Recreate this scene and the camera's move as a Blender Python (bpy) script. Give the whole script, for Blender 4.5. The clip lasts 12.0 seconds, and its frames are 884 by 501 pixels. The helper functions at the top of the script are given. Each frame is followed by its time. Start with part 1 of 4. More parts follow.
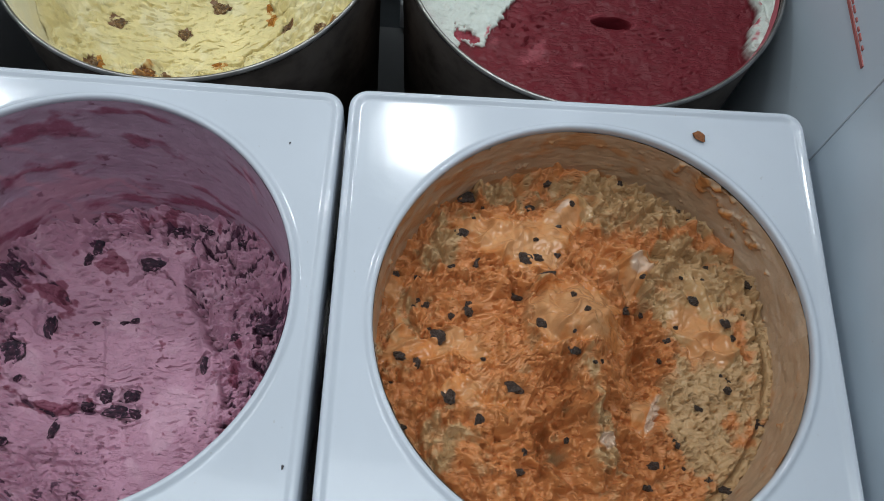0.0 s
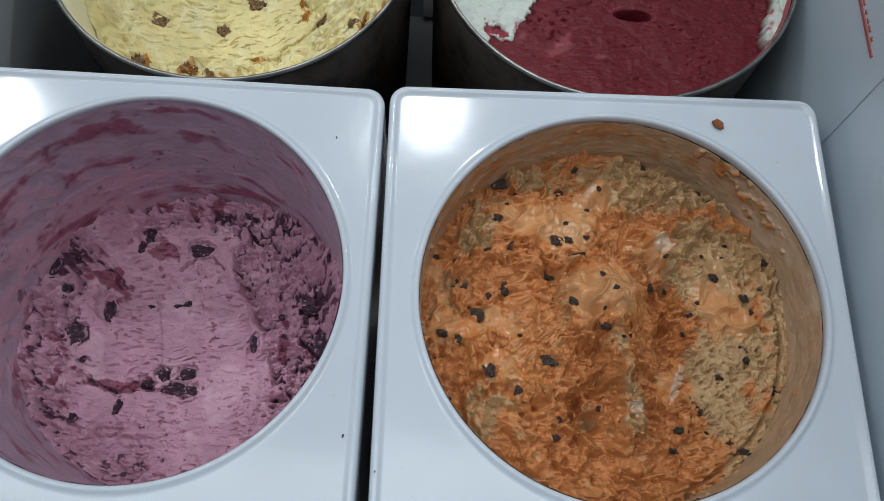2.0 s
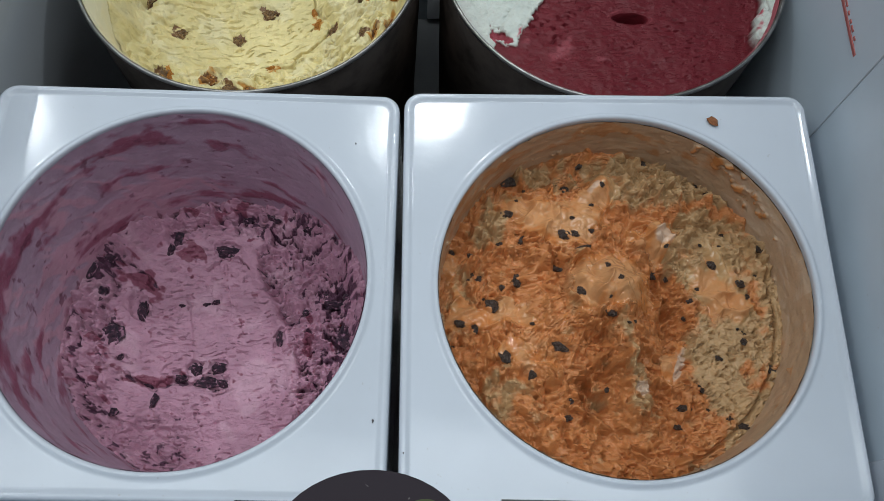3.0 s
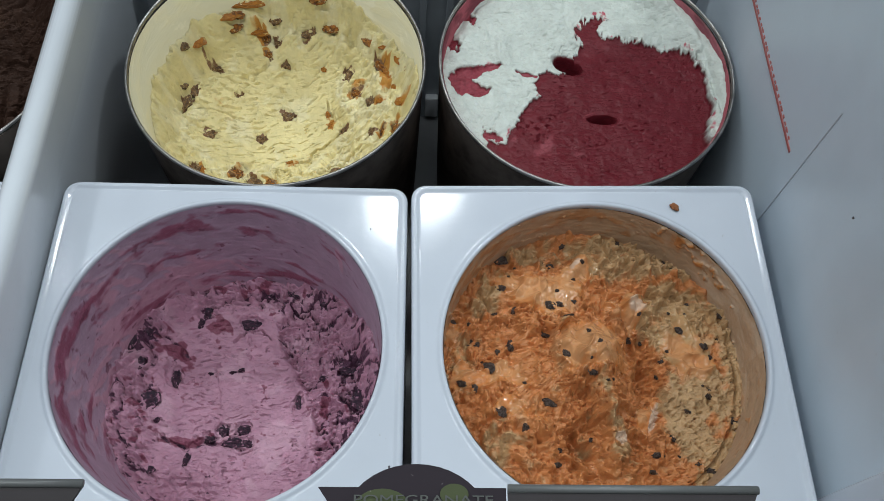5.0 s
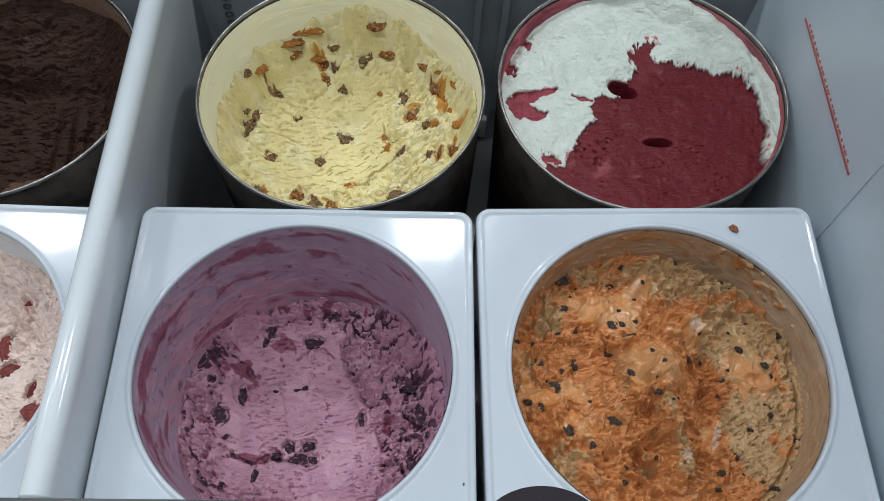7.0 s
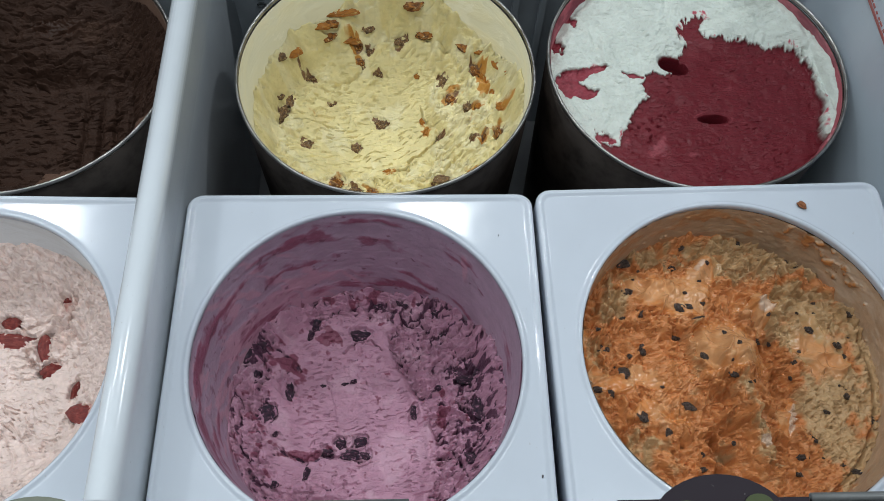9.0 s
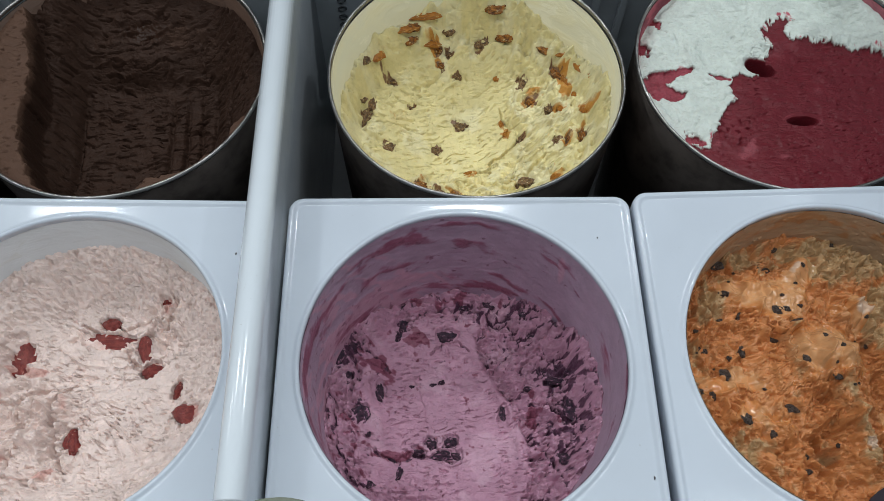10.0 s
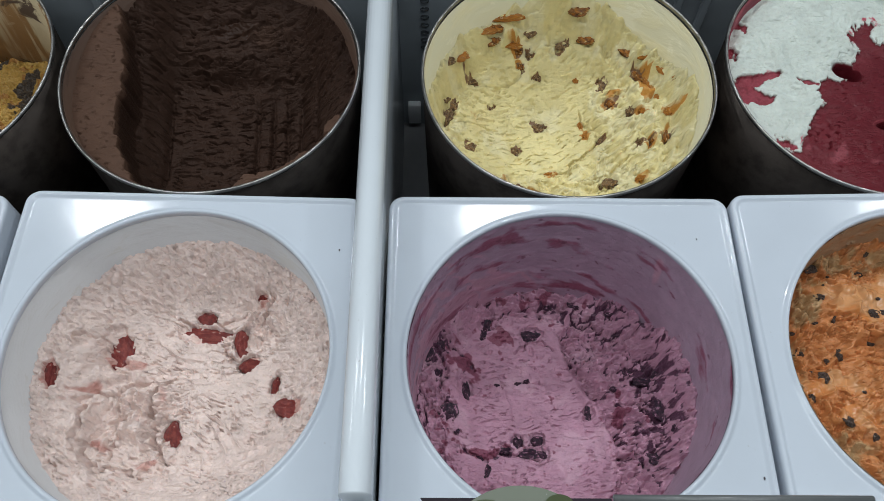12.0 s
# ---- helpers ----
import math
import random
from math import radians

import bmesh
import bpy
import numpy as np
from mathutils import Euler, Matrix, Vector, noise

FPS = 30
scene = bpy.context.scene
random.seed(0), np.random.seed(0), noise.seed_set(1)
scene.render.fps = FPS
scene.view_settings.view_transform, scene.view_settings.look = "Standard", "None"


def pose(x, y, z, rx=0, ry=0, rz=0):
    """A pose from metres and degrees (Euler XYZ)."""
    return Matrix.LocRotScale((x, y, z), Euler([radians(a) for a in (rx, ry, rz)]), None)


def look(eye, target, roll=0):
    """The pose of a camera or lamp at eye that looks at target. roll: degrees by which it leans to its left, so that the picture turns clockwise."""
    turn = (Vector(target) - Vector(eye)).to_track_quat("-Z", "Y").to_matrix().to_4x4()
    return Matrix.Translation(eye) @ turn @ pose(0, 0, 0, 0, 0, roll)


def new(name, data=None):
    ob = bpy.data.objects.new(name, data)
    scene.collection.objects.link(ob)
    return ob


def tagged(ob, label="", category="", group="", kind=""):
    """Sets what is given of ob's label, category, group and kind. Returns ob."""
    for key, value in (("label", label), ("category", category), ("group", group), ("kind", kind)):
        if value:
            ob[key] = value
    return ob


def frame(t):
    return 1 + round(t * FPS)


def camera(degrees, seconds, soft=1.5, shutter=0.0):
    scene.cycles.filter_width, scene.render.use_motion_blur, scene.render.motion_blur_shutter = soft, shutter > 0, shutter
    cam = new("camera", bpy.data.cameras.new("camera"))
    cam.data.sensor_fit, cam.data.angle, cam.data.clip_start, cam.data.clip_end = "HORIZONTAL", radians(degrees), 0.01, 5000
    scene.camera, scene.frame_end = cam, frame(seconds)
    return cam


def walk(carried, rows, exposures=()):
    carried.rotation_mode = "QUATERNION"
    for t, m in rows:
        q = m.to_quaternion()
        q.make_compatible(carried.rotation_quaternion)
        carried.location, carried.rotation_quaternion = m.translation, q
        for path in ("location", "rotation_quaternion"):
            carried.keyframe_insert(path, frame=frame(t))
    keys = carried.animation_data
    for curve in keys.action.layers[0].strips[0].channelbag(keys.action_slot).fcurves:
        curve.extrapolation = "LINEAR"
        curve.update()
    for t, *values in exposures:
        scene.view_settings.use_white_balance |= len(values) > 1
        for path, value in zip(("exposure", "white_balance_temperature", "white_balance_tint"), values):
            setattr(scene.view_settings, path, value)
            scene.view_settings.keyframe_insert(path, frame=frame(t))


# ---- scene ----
cam = camera(57.0, 12.0, 0.85)
PATH = [
    (0, (0.042, -0.274, 1.301), (0.117, 0.553, -0.518), 8.8),
    (0.5, (0.037, -0.279, 1.312), (0.109, 0.522, -0.519), 9.0),
    (1, (0.035, -0.28, 1.322), (0.104, 0.518, -0.51), 8.7),
    (1.5, (0.028, -0.283, 1.329), (0.093, 0.511, -0.505), 7.9),
    (2, (0.022, -0.284, 1.335), (0.082, 0.486, -0.51), 7.2),
    (2.5, (0.017, -0.285, 1.346), (0.076, 0.456, -0.511), 6.5),
    (3, (0.011, -0.293, 1.369), (0.071, 0.451, -0.487), 5.8),
    (3.5, (0.006, -0.294, 1.385), (0.075, 0.521, -0.44), 5.5),
    (5.5, (-0.003, -0.342, 1.459), (0.083, 0.586, -0.311), 5.8),
    (6, (-0.003, -0.344, 1.464), (0.084, 0.591, -0.302), 5.8),
    (6.5, (-0.015, -0.333, 1.457), (0.072, 0.602, -0.309), 5.8),
    (7, (-0.041, -0.333, 1.462), (0.001, 0.614, -0.299), 3.2),
    (7.2, (-0.051, -0.33, 1.464), (-0.016, 0.614, -0.298), 2.6),
    (9, (-0.097, -0.327, 1.435), (-0.02, 0.607, -0.332), 3.8),
    (9.5, (-0.129, -0.323, 1.433), (-0.065, 0.606, -0.337), 3.1),
    (10, (-0.16, -0.326, 1.439), (-0.123, 0.607, -0.329), 1.6),
    (10.5, (-0.185, -0.328, 1.44), (-0.166, 0.606, -0.329), 0.6),
    (11, (-0.207, -0.328, 1.444), (-0.193, 0.606, -0.324), 0.5),
    (11.5, (-0.221, -0.329, 1.443), (-0.222, 0.606, -0.325), 0.1),
    (12, (-0.23, -0.33, 1.442), (-0.213, 0.607, -0.325), 1.3),
]
walk(cam, [(t, look(eye, target, roll)) for t, eye, target, roll in PATH],
     [(0, -0.23), (1, -0.30), (2, -0.30), (3.5, -0.28), (5.5, -0.15), (9, -0.15), (10.5, -0.21), (12, -0.22)])

# ---- light ----
world = bpy.data.worlds.new("world")
scene.world = world
world.use_nodes = True
world.node_tree.nodes["Background"].inputs[0].default_value = (0.75, 0.85, 1.0, 1)
world.node_tree.nodes["Background"].inputs[1].default_value = 0.10


def area_lamp(x, y, z, sx, sy, watts, colour):
    d = bpy.data.lights.new("ceiling_lamp", "AREA")
    d.shape, d.size, d.size_y, d.energy, d.color = "RECTANGLE", sx, sy, watts, colour
    ob = new("ceiling_lamp", d)
    ob.matrix_world = pose(x, y, z)
    return ob


COOL = (0.885, 0.965, 1.0)
area_lamp(-0.3, -0.28, 2.78, 3.2, 0.64, 33.8, COOL)
for lamp_x in (-2.66, -1.34, -0.02, 1.30):
    area_lamp(lamp_x, 1.09, 2.78, 0.14, 0.15, 12.8, COOL)


# ---- materials ----
class Nodes:
    """Short hands for a node tree."""

    def __init__(self, name):
        self.m = bpy.data.materials.new(name)
        self.m.use_nodes = True
        self.t = self.m.node_tree
        self.b = self.t.nodes["Principled BSDF"]

    def node(self, kind, **inputs):
        n = self.t.nodes.new(kind)
        for k, v in inputs.items():
            s = n.inputs[k.replace("_", " ")]
            if isinstance(v, bpy.types.NodeSocket):
                self.t.links.new(v, s)
            else:
                s.default_value = v
        return n

    def coord(self, scale=(1, 1, 1), turn=0.0):
        c = self.t.nodes.new("ShaderNodeTexCoord")
        m = self.node("ShaderNodeMapping", Vector=c.outputs["Object"], Scale=scale, Rotation=(0, 0, radians(turn)))
        return m.outputs[0]

    def noise(self, scale, detail=4.0, rough=0.55, stretch=(1, 1, 1), turn=0.0, distortion=0.0):
        n = self.node("ShaderNodeTexNoise", Vector=self.coord(stretch, turn), Scale=scale, Detail=detail, Roughness=rough, Distortion=distortion)
        return n.outputs["Fac"]

    def ramp(self, fac, lo, hi):
        n = self.node("ShaderNodeMapRange", Value=fac, From_Min=lo, From_Max=hi)
        n.interpolation_type = "SMOOTHSTEP"
        return n.outputs[0]

    def mix(self, fac, a, b):
        n = self.t.nodes.new("ShaderNodeMix")
        n.data_type = "RGBA"
        for s, v in ((n.inputs[0], fac), (n.inputs[6], a), (n.inputs[7], b)):
            if isinstance(v, bpy.types.NodeSocket):
                self.t.links.new(v, s)
            else:
                s.default_value = v if not isinstance(v, tuple) else (*v, 1)[:4]
        return n.outputs[2]

    def calc(self, op, a, b=0.0):
        n = self.t.nodes.new("ShaderNodeMath")
        n.operation = op
        for s, v in ((n.inputs[0], a), (n.inputs[1], b)):
            if isinstance(v, bpy.types.NodeSocket):
                self.t.links.new(v, s)
            else:
                s.default_value = v
        return n.outputs[0]

    def mask(self, name):
        n = self.t.nodes.new("ShaderNodeAttribute")
        n.attribute_name = name
        return n.outputs["Fac"]

    def bump(self, height, depth, strength=1.0):
        n = self.node("ShaderNodeBump", Height=height, Strength=strength, Distance=depth)
        self.t.links.new(n.outputs[0], self.b.inputs["Normal"])

    def done(self, colour=None, rough=None, **more):
        for k, v in dict(Base_Color=colour, Roughness=rough, **more).items():
            if v is None:
                continue
            s = self.b.inputs[k.replace("_", " ")]
            if isinstance(v, bpy.types.NodeSocket):
                self.t.links.new(v, s)
            else:
                s.default_value = v if not isinstance(v, tuple) or len(v) != 3 or s.type != "RGBA" else (*v, 1)
        return self.m


def plastic(name, colour, rough, smudge=0.06, shine=0.5):
    n = Nodes(name)
    big = n.ramp(n.noise(9, 3), 0.35, 0.7)
    dark = tuple(c * (1 - smudge) for c in colour)
    col = n.mix(big, colour, dark)
    specks = n.ramp(n.noise(420, 2, 0.4), 0.745, 0.78)
    col = n.mix(n.calc("MULTIPLY", specks, 0.35), col, (0.35, 0.33, 0.32))
    n.bump(n.noise(60, 3), 0.0004, 0.35)
    return n.done(col, n.calc("ADD", n.calc("MULTIPLY", n.noise(35, 4), 0.08), rough - 0.04), Specular_IOR_Level=shine)


def metal(name, colour, rough):
    n = Nodes(name)
    col = n.mix(n.ramp(n.noise(55, 5), 0.4, 0.7), colour, tuple(c * 0.6 for c in colour))
    n.bump(n.noise(160, 3), 0.0004, 0.4)
    return n.done(col, n.calc("ADD", n.calc("MULTIPLY", n.noise(70, 4), 0.25), rough - 0.12), Metallic=1.0)


WHITE = plastic("white_plastic", (0.545, 0.585, 0.65), 0.12, 0.06, 0.38)
LINER = plastic("white_liner", (0.555, 0.635, 0.71), 0.30, 0.10)
DIVIDER = plastic("divider_enamel", (0.66, 0.70, 0.745), 0.16)
STEEL = metal("rim_steel", (0.36, 0.345, 0.33), 0.36)
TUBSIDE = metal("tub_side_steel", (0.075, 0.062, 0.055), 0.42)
GREYWALL = plastic("grey_liner", (0.33, 0.37, 0.405), 0.34, 0.3)
DARK = plastic("dark_floor", (0.28, 0.285, 0.295), 0.35, 0.3)
PAINT = plastic("wall_paint", (0.62, 0.64, 0.66), 0.7)
FLOOR = plastic("floor_tile", (0.30, 0.30, 0.31), 0.4, 0.2)
RED = plastic("red_print", (0.40, 0.12, 0.11), 0.5)
WALL_LINE = plastic("line_grey", (0.45, 0.49, 0.54), 0.4)
TAB = plastic("clip_plastic", (0.72, 0.74, 0.76), 0.4)
RAIL = plastic("smoky_rail", (0.036, 0.031, 0.033), 0.4, 0.3, 0.12)
RAILEDGE = plastic("grey_rail_edge", (0.12, 0.125, 0.125), 0.3)
SIGNDARK = plastic("aubergine_card", (0.022, 0.016, 0.022), 0.5, 0.06, 0.12)
SIGNGREEN = plastic("olive_print", (0.062, 0.075, 0.034), 0.5, 0.06, 0.12)
SIGNTEXT = plastic("pale_print", (0.088, 0.094, 0.088), 0.5, 0.06, 0.12)
GLASS = Nodes("clear_glass").done((0.95, 1, 0.98), 0.02, Transmission_Weight=1.0, IOR=1.45)


def coated(name, base, stain, stain2, low, high, turn=0.0, rough=0.35, stretch=(1, 1, 2.2)):
    """A tub wall with ice cream smeared up it."""
    n = Nodes(name)
    a = n.noise(16, 5, 0.6, stretch, turn, 0.8)
    b = n.noise(20, 6, 0.68, (1, 1, 1.5), turn, 1.0)
    col = n.mix(n.ramp(a, low, high), base, stain)
    col = n.mix(n.ramp(b, 0.575, 0.66), col, stain2)
    col = n.mix(n.calc("MULTIPLY", n.ramp(n.noise(22, 3, 0.5, (1, 1, 3.2), turn, 2.0), 0.66, 0.72), 0.25), col, base)
    n.bump(n.calc("ADD", a, n.calc("MULTIPLY", b, 0.4)), 0.004, 0.5)
    return n.done(col, n.calc("ADD", n.calc("MULTIPLY", b, 0.4), rough - 0.2), Specular_IOR_Level=0.25)


def frozen(name, colours, rough=0.5, wet=0.16, grain=420, bump=0.0007, sss=0.05, shine=0.35):
    """Ice cream: a base colour, then one colour for each mask of the surface, then fine pits and grain."""
    n = Nodes(name)
    g = n.noise(grain, 6, 0.68)
    h = n.noise(70, 4, 0.6)
    base = colours[0]
    col = n.mix(n.ramp(h, 0.3, 0.72), base, tuple(c * 0.84 for c in base))
    for i, c in enumerate(colours[1:]):
        m = n.ramp(n.calc("ADD", n.mask("m%d" % (i + 1)), n.calc("MULTIPLY", n.calc("SUBTRACT", n.calc("ADD", n.calc("MULTIPLY", g, 0.5), n.calc("MULTIPLY", h, 0.5)), 0.5), 0.8)), 0.16, 0.84)
        col = n.mix(m, col, n.mix(n.ramp(h, 0.3, 0.7), c, tuple(k * 0.86 for k in c)))
    col = n.mix(n.calc("MULTIPLY", n.ramp(g, 0.50, 0.72), 0.16), col, tuple(min(1, k * 1.25 + 0.03) for k in base))
    pits = n.ramp(n.calc("ADD", n.noise(210, 4, 0.6, (0.5, 1.3, 1)), n.calc("MULTIPLY", h, 0.25)), 0.42, 0.68)
    w = n.mask("wet")
    dull = n.calc("SUBTRACT", 1.0, n.calc("MULTIPLY", w, 0.92))
    n.bump(n.calc("MULTIPLY", n.calc("ADD", n.calc("MULTIPLY", g, 0.45), pits), dull), bump, 0.8)
    r = n.calc("SUBTRACT", rough, n.calc("MULTIPLY", w, rough - wet))
    return n.done(col, r, Subsurface_Weight=sss, Subsurface_Radius=(0.004, 0.003, 0.002), Subsurface_Scale=1.0, Specular_IOR_Level=shine)


def lump_material(name, colour, colour2, rough, film=None, cover=0.62):
    """A small piece, partly filmed over by what it sits in."""
    n = Nodes(name)
    b = n.noise(7, 5, 0.65)
    n.bump(b, 0.0028, 0.9)
    col = n.mix(n.ramp(n.noise(4.5, 5, 0.65), 0.38, 0.66), colour, colour2)
    if film:
        col = n.mix(n.ramp(n.noise(3.4, 6, 0.7, (1, 1, 1), 0.0, 0.6), cover, cover + 0.08), col, film)
    return n.done(col, n.calc("ADD", n.calc("MULTIPLY", b, 0.3), rough - 0.08))


# ---- mesh helpers ----
def finish(name, bm, material, smooth=True):
    me = bpy.data.meshes.new(name)
    bm.normal_update()
    bm.to_mesh(me)
    bm.free()
    me.materials.append(material)
    if smooth:
        me.polygons.foreach_set("use_smooth", [True] * len(me.polygons))
    return me


def part(name, bm, material, parent, label="", smooth=True):
    ob = new(name, finish(name, bm, material, smooth) if isinstance(bm, bmesh.types.BMesh) else bm)
    ob.parent = parent
    return tagged(ob, label)


def thing(name, x, y, z, label, category, group="", kind=""):
    ob = new(name)
    ob.location = (x, y, z)
    ob.empty_display_size = 0.02
    return tagged(ob, label, category, group, kind)


def box_bm(x0, x1, y0, y1, z0, z1, bevel=0.0):
    bm = bmesh.new()
    bmesh.ops.create_cube(bm, size=1.0, matrix=Matrix.Translation(((x0 + x1) / 2, (y0 + y1) / 2, (z0 + z1) / 2)) @ Matrix.Diagonal((x1 - x0, y1 - y0, z1 - z0, 1)))
    if bevel:
        bmesh.ops.bevel(bm, geom=bm.edges[:], offset=bevel, segments=3, profile=0.5, affect="EDGES")
    return bm


def structure(name, bm, material, label, category="structure", smooth=False):
    return tagged(new(name, finish(name, bm, material, smooth)), label, category, "", "structure")


def loops_bm(loops, closed=True, cap=False):
    """Skins rings of equal length, one after another."""
    bm = bmesh.new()
    rows = [[bm.verts.new(p) for p in loop] for loop in loops]
    n = len(rows[0])
    for a, b in zip(rows, rows[1:]):
        for i in range(n if closed else n - 1):
            j = (i + 1) % n
            bm.faces.new((a[i], a[j], b[j], b[i]))
    if cap:
        bm.faces.new(rows[0][::-1])
        bm.faces.new(rows[-1])
    bmesh.ops.recalc_face_normals(bm, faces=bm.faces[:])
    return bm


def lathe(profile, seg=160, wobble=0.0):
    loops = []
    for r, z in profile:
        loops.append([((r + wobble * math.sin(3 * a + 1)) * math.cos(a), (r + wobble * math.sin(3 * a + 1)) * math.sin(a), z)
                      for a in (2 * math.pi * i / seg for i in range(seg))])
    return loops_bm(loops)


# ---- noise on arrays ----
LATTICE = np.random.RandomState(7).rand(256, 256) * 2 * np.pi


def grad_noise(x, y, seed=0):
    """Smooth noise, about -1 to 1."""
    x, y = x + seed * 17.31, y + seed * 9.73
    i, j = np.floor(x).astype(int), np.floor(y).astype(int)
    fx, fy = x - i, y - j
    sx, sy = fx * fx * fx * (fx * (fx * 6 - 15) + 10), fy * fy * fy * (fy * (fy * 6 - 15) + 10)

    def corner(a, b):
        g = LATTICE[(i + a) % 256, (j + b) % 256]
        return np.cos(g) * (fx - a) + np.sin(g) * (fy - b)
    top = corner(0, 0) * (1 - sx) + corner(1, 0) * sx
    low = corner(0, 1) * (1 - sx) + corner(1, 1) * sx
    return 1.5 * (top * (1 - sy) + low * sy)


def fbm(x, y, size, octaves=4, seed=0, gain=0.5):
    out, amp, s = 0.0, 1.0, 1.0 / size
    for k in range(octaves):
        out = out + amp * grad_noise(x * s, y * s, seed + k * 3)
        amp, s = amp * gain, s * 2.03
    return out


def smooth(a, b, v):
    t = np.clip((v - a) / (b - a), 0, 1)
    return t * t * (3 - 2 * t)


def hill(u, v, x, y, rx, ry=None, turn=0.0):
    ry = ry or rx
    c, s = math.cos(radians(turn)), math.sin(radians(turn))
    du, dv = (u - x / 1000), (v - y / 1000)
    return np.exp(-(((du * c + dv * s) / (rx / 1000)) ** 2 + ((dv * c - du * s) / (ry / 1000)) ** 2))


def tears(u, v, length, width, turn=0.0, seed=0, cut=0.22, soft=0.17):
    """Short torn cracks, as a scoop leaves them: 0 to 1."""
    c, s = math.cos(radians(turn)), math.sin(radians(turn))
    bend = 0.4 * width * 4 * grad_noise(u / 0.02, v / 0.02, seed + 5)
    a, b = (u * c + v * s) / length, (v * c - u * s + bend) / width
    return smooth(cut, cut + soft, grad_noise(a, b, seed) * 0.8 + 0.3 * grad_noise(a * 2.3, b * 2.1, seed + 1))


def pores(u, v, size, seed, share=0.42):
    """Small round holes in patches."""
    return smooth(share, share + 0.12, grad_noise(u / size, v / (size * 0.8), seed)) * smooth(-0.15, 0.35, fbm(u, v, 0.02, 2, seed + 4))


def folds(u, v, period, turn=0.0, seed=0, bend=2.2):
    """Sharp wavering ridges, as where a scoop pushes the ice cream together: 0 to 1."""
    c, s = math.cos(radians(turn)), math.sin(radians(turn))
    phase = (v * c - u * s) / period + bend * fbm(u, v, period * 4, 3, seed)
    return (1 - np.abs(np.sin(phase * math.pi))) ** 2 * smooth(-0.1, 0.4, fbm(u, v, period * 2.5, 2, seed + 11))


def inside(u, v, ring):
    """Signed distance to a closed outline in mm, positive inside."""
    d = np.full(u.shape, 1e9)
    odd = np.zeros(u.shape, bool)
    for (x0, y0), (x1, y1) in zip(ring, ring[1:] + ring[:1]):
        x0, y0, x1, y1 = x0 / 1000, y0 / 1000, x1 / 1000, y1 / 1000
        ex, ey = x1 - x0, y1 - y0
        t = np.clip(((u - x0) * ex + (v - y0) * ey) / (ex * ex + ey * ey), 0, 1)
        d = np.minimum(d, np.hypot(u - x0 - t * ex, v - y0 - t * ey))
        hit = ((y0 > v) != (y1 > v)) & (u < (x1 - x0) * (v - y0) / ((y1 - y0) or 1e-9) + x0)
        odd ^= hit
    return np.where(odd, d, -d)


RINGS, SEGS = 225, 780


def track(u, v, pts):
    """Distance to a line through points in mm."""
    d = np.full(u.shape, 1e9)
    for (x0, y0), (x1, y1) in zip(pts, pts[1:]):
        x0, y0, ex, ey = x0 / 1000, y0 / 1000, (x1 - x0) / 1000, (y1 - y0) / 1000
        t = np.clip(((u - x0) * ex + (v - y0) * ey) / (ex * ex + ey * ey), 0, 1)
        d = np.minimum(d, np.hypot(u - x0 - t * ex, v - y0 - t * ey))
    return d


def crack(u, v, pts, width, seed):
    """A ragged groove along a line: 0 to 1."""
    x, y = u + 0.004 * fbm(u, v, 0.012, 3, seed), v + 0.004 * fbm(u, v, 0.012, 3, seed + 5)
    return smooth(1.0, 0.25, track(x, y, pts) / (width / 1000 * (1 + 0.8 * fbm(u, v, 0.010, 2, seed + 9))).clip(0.0004))


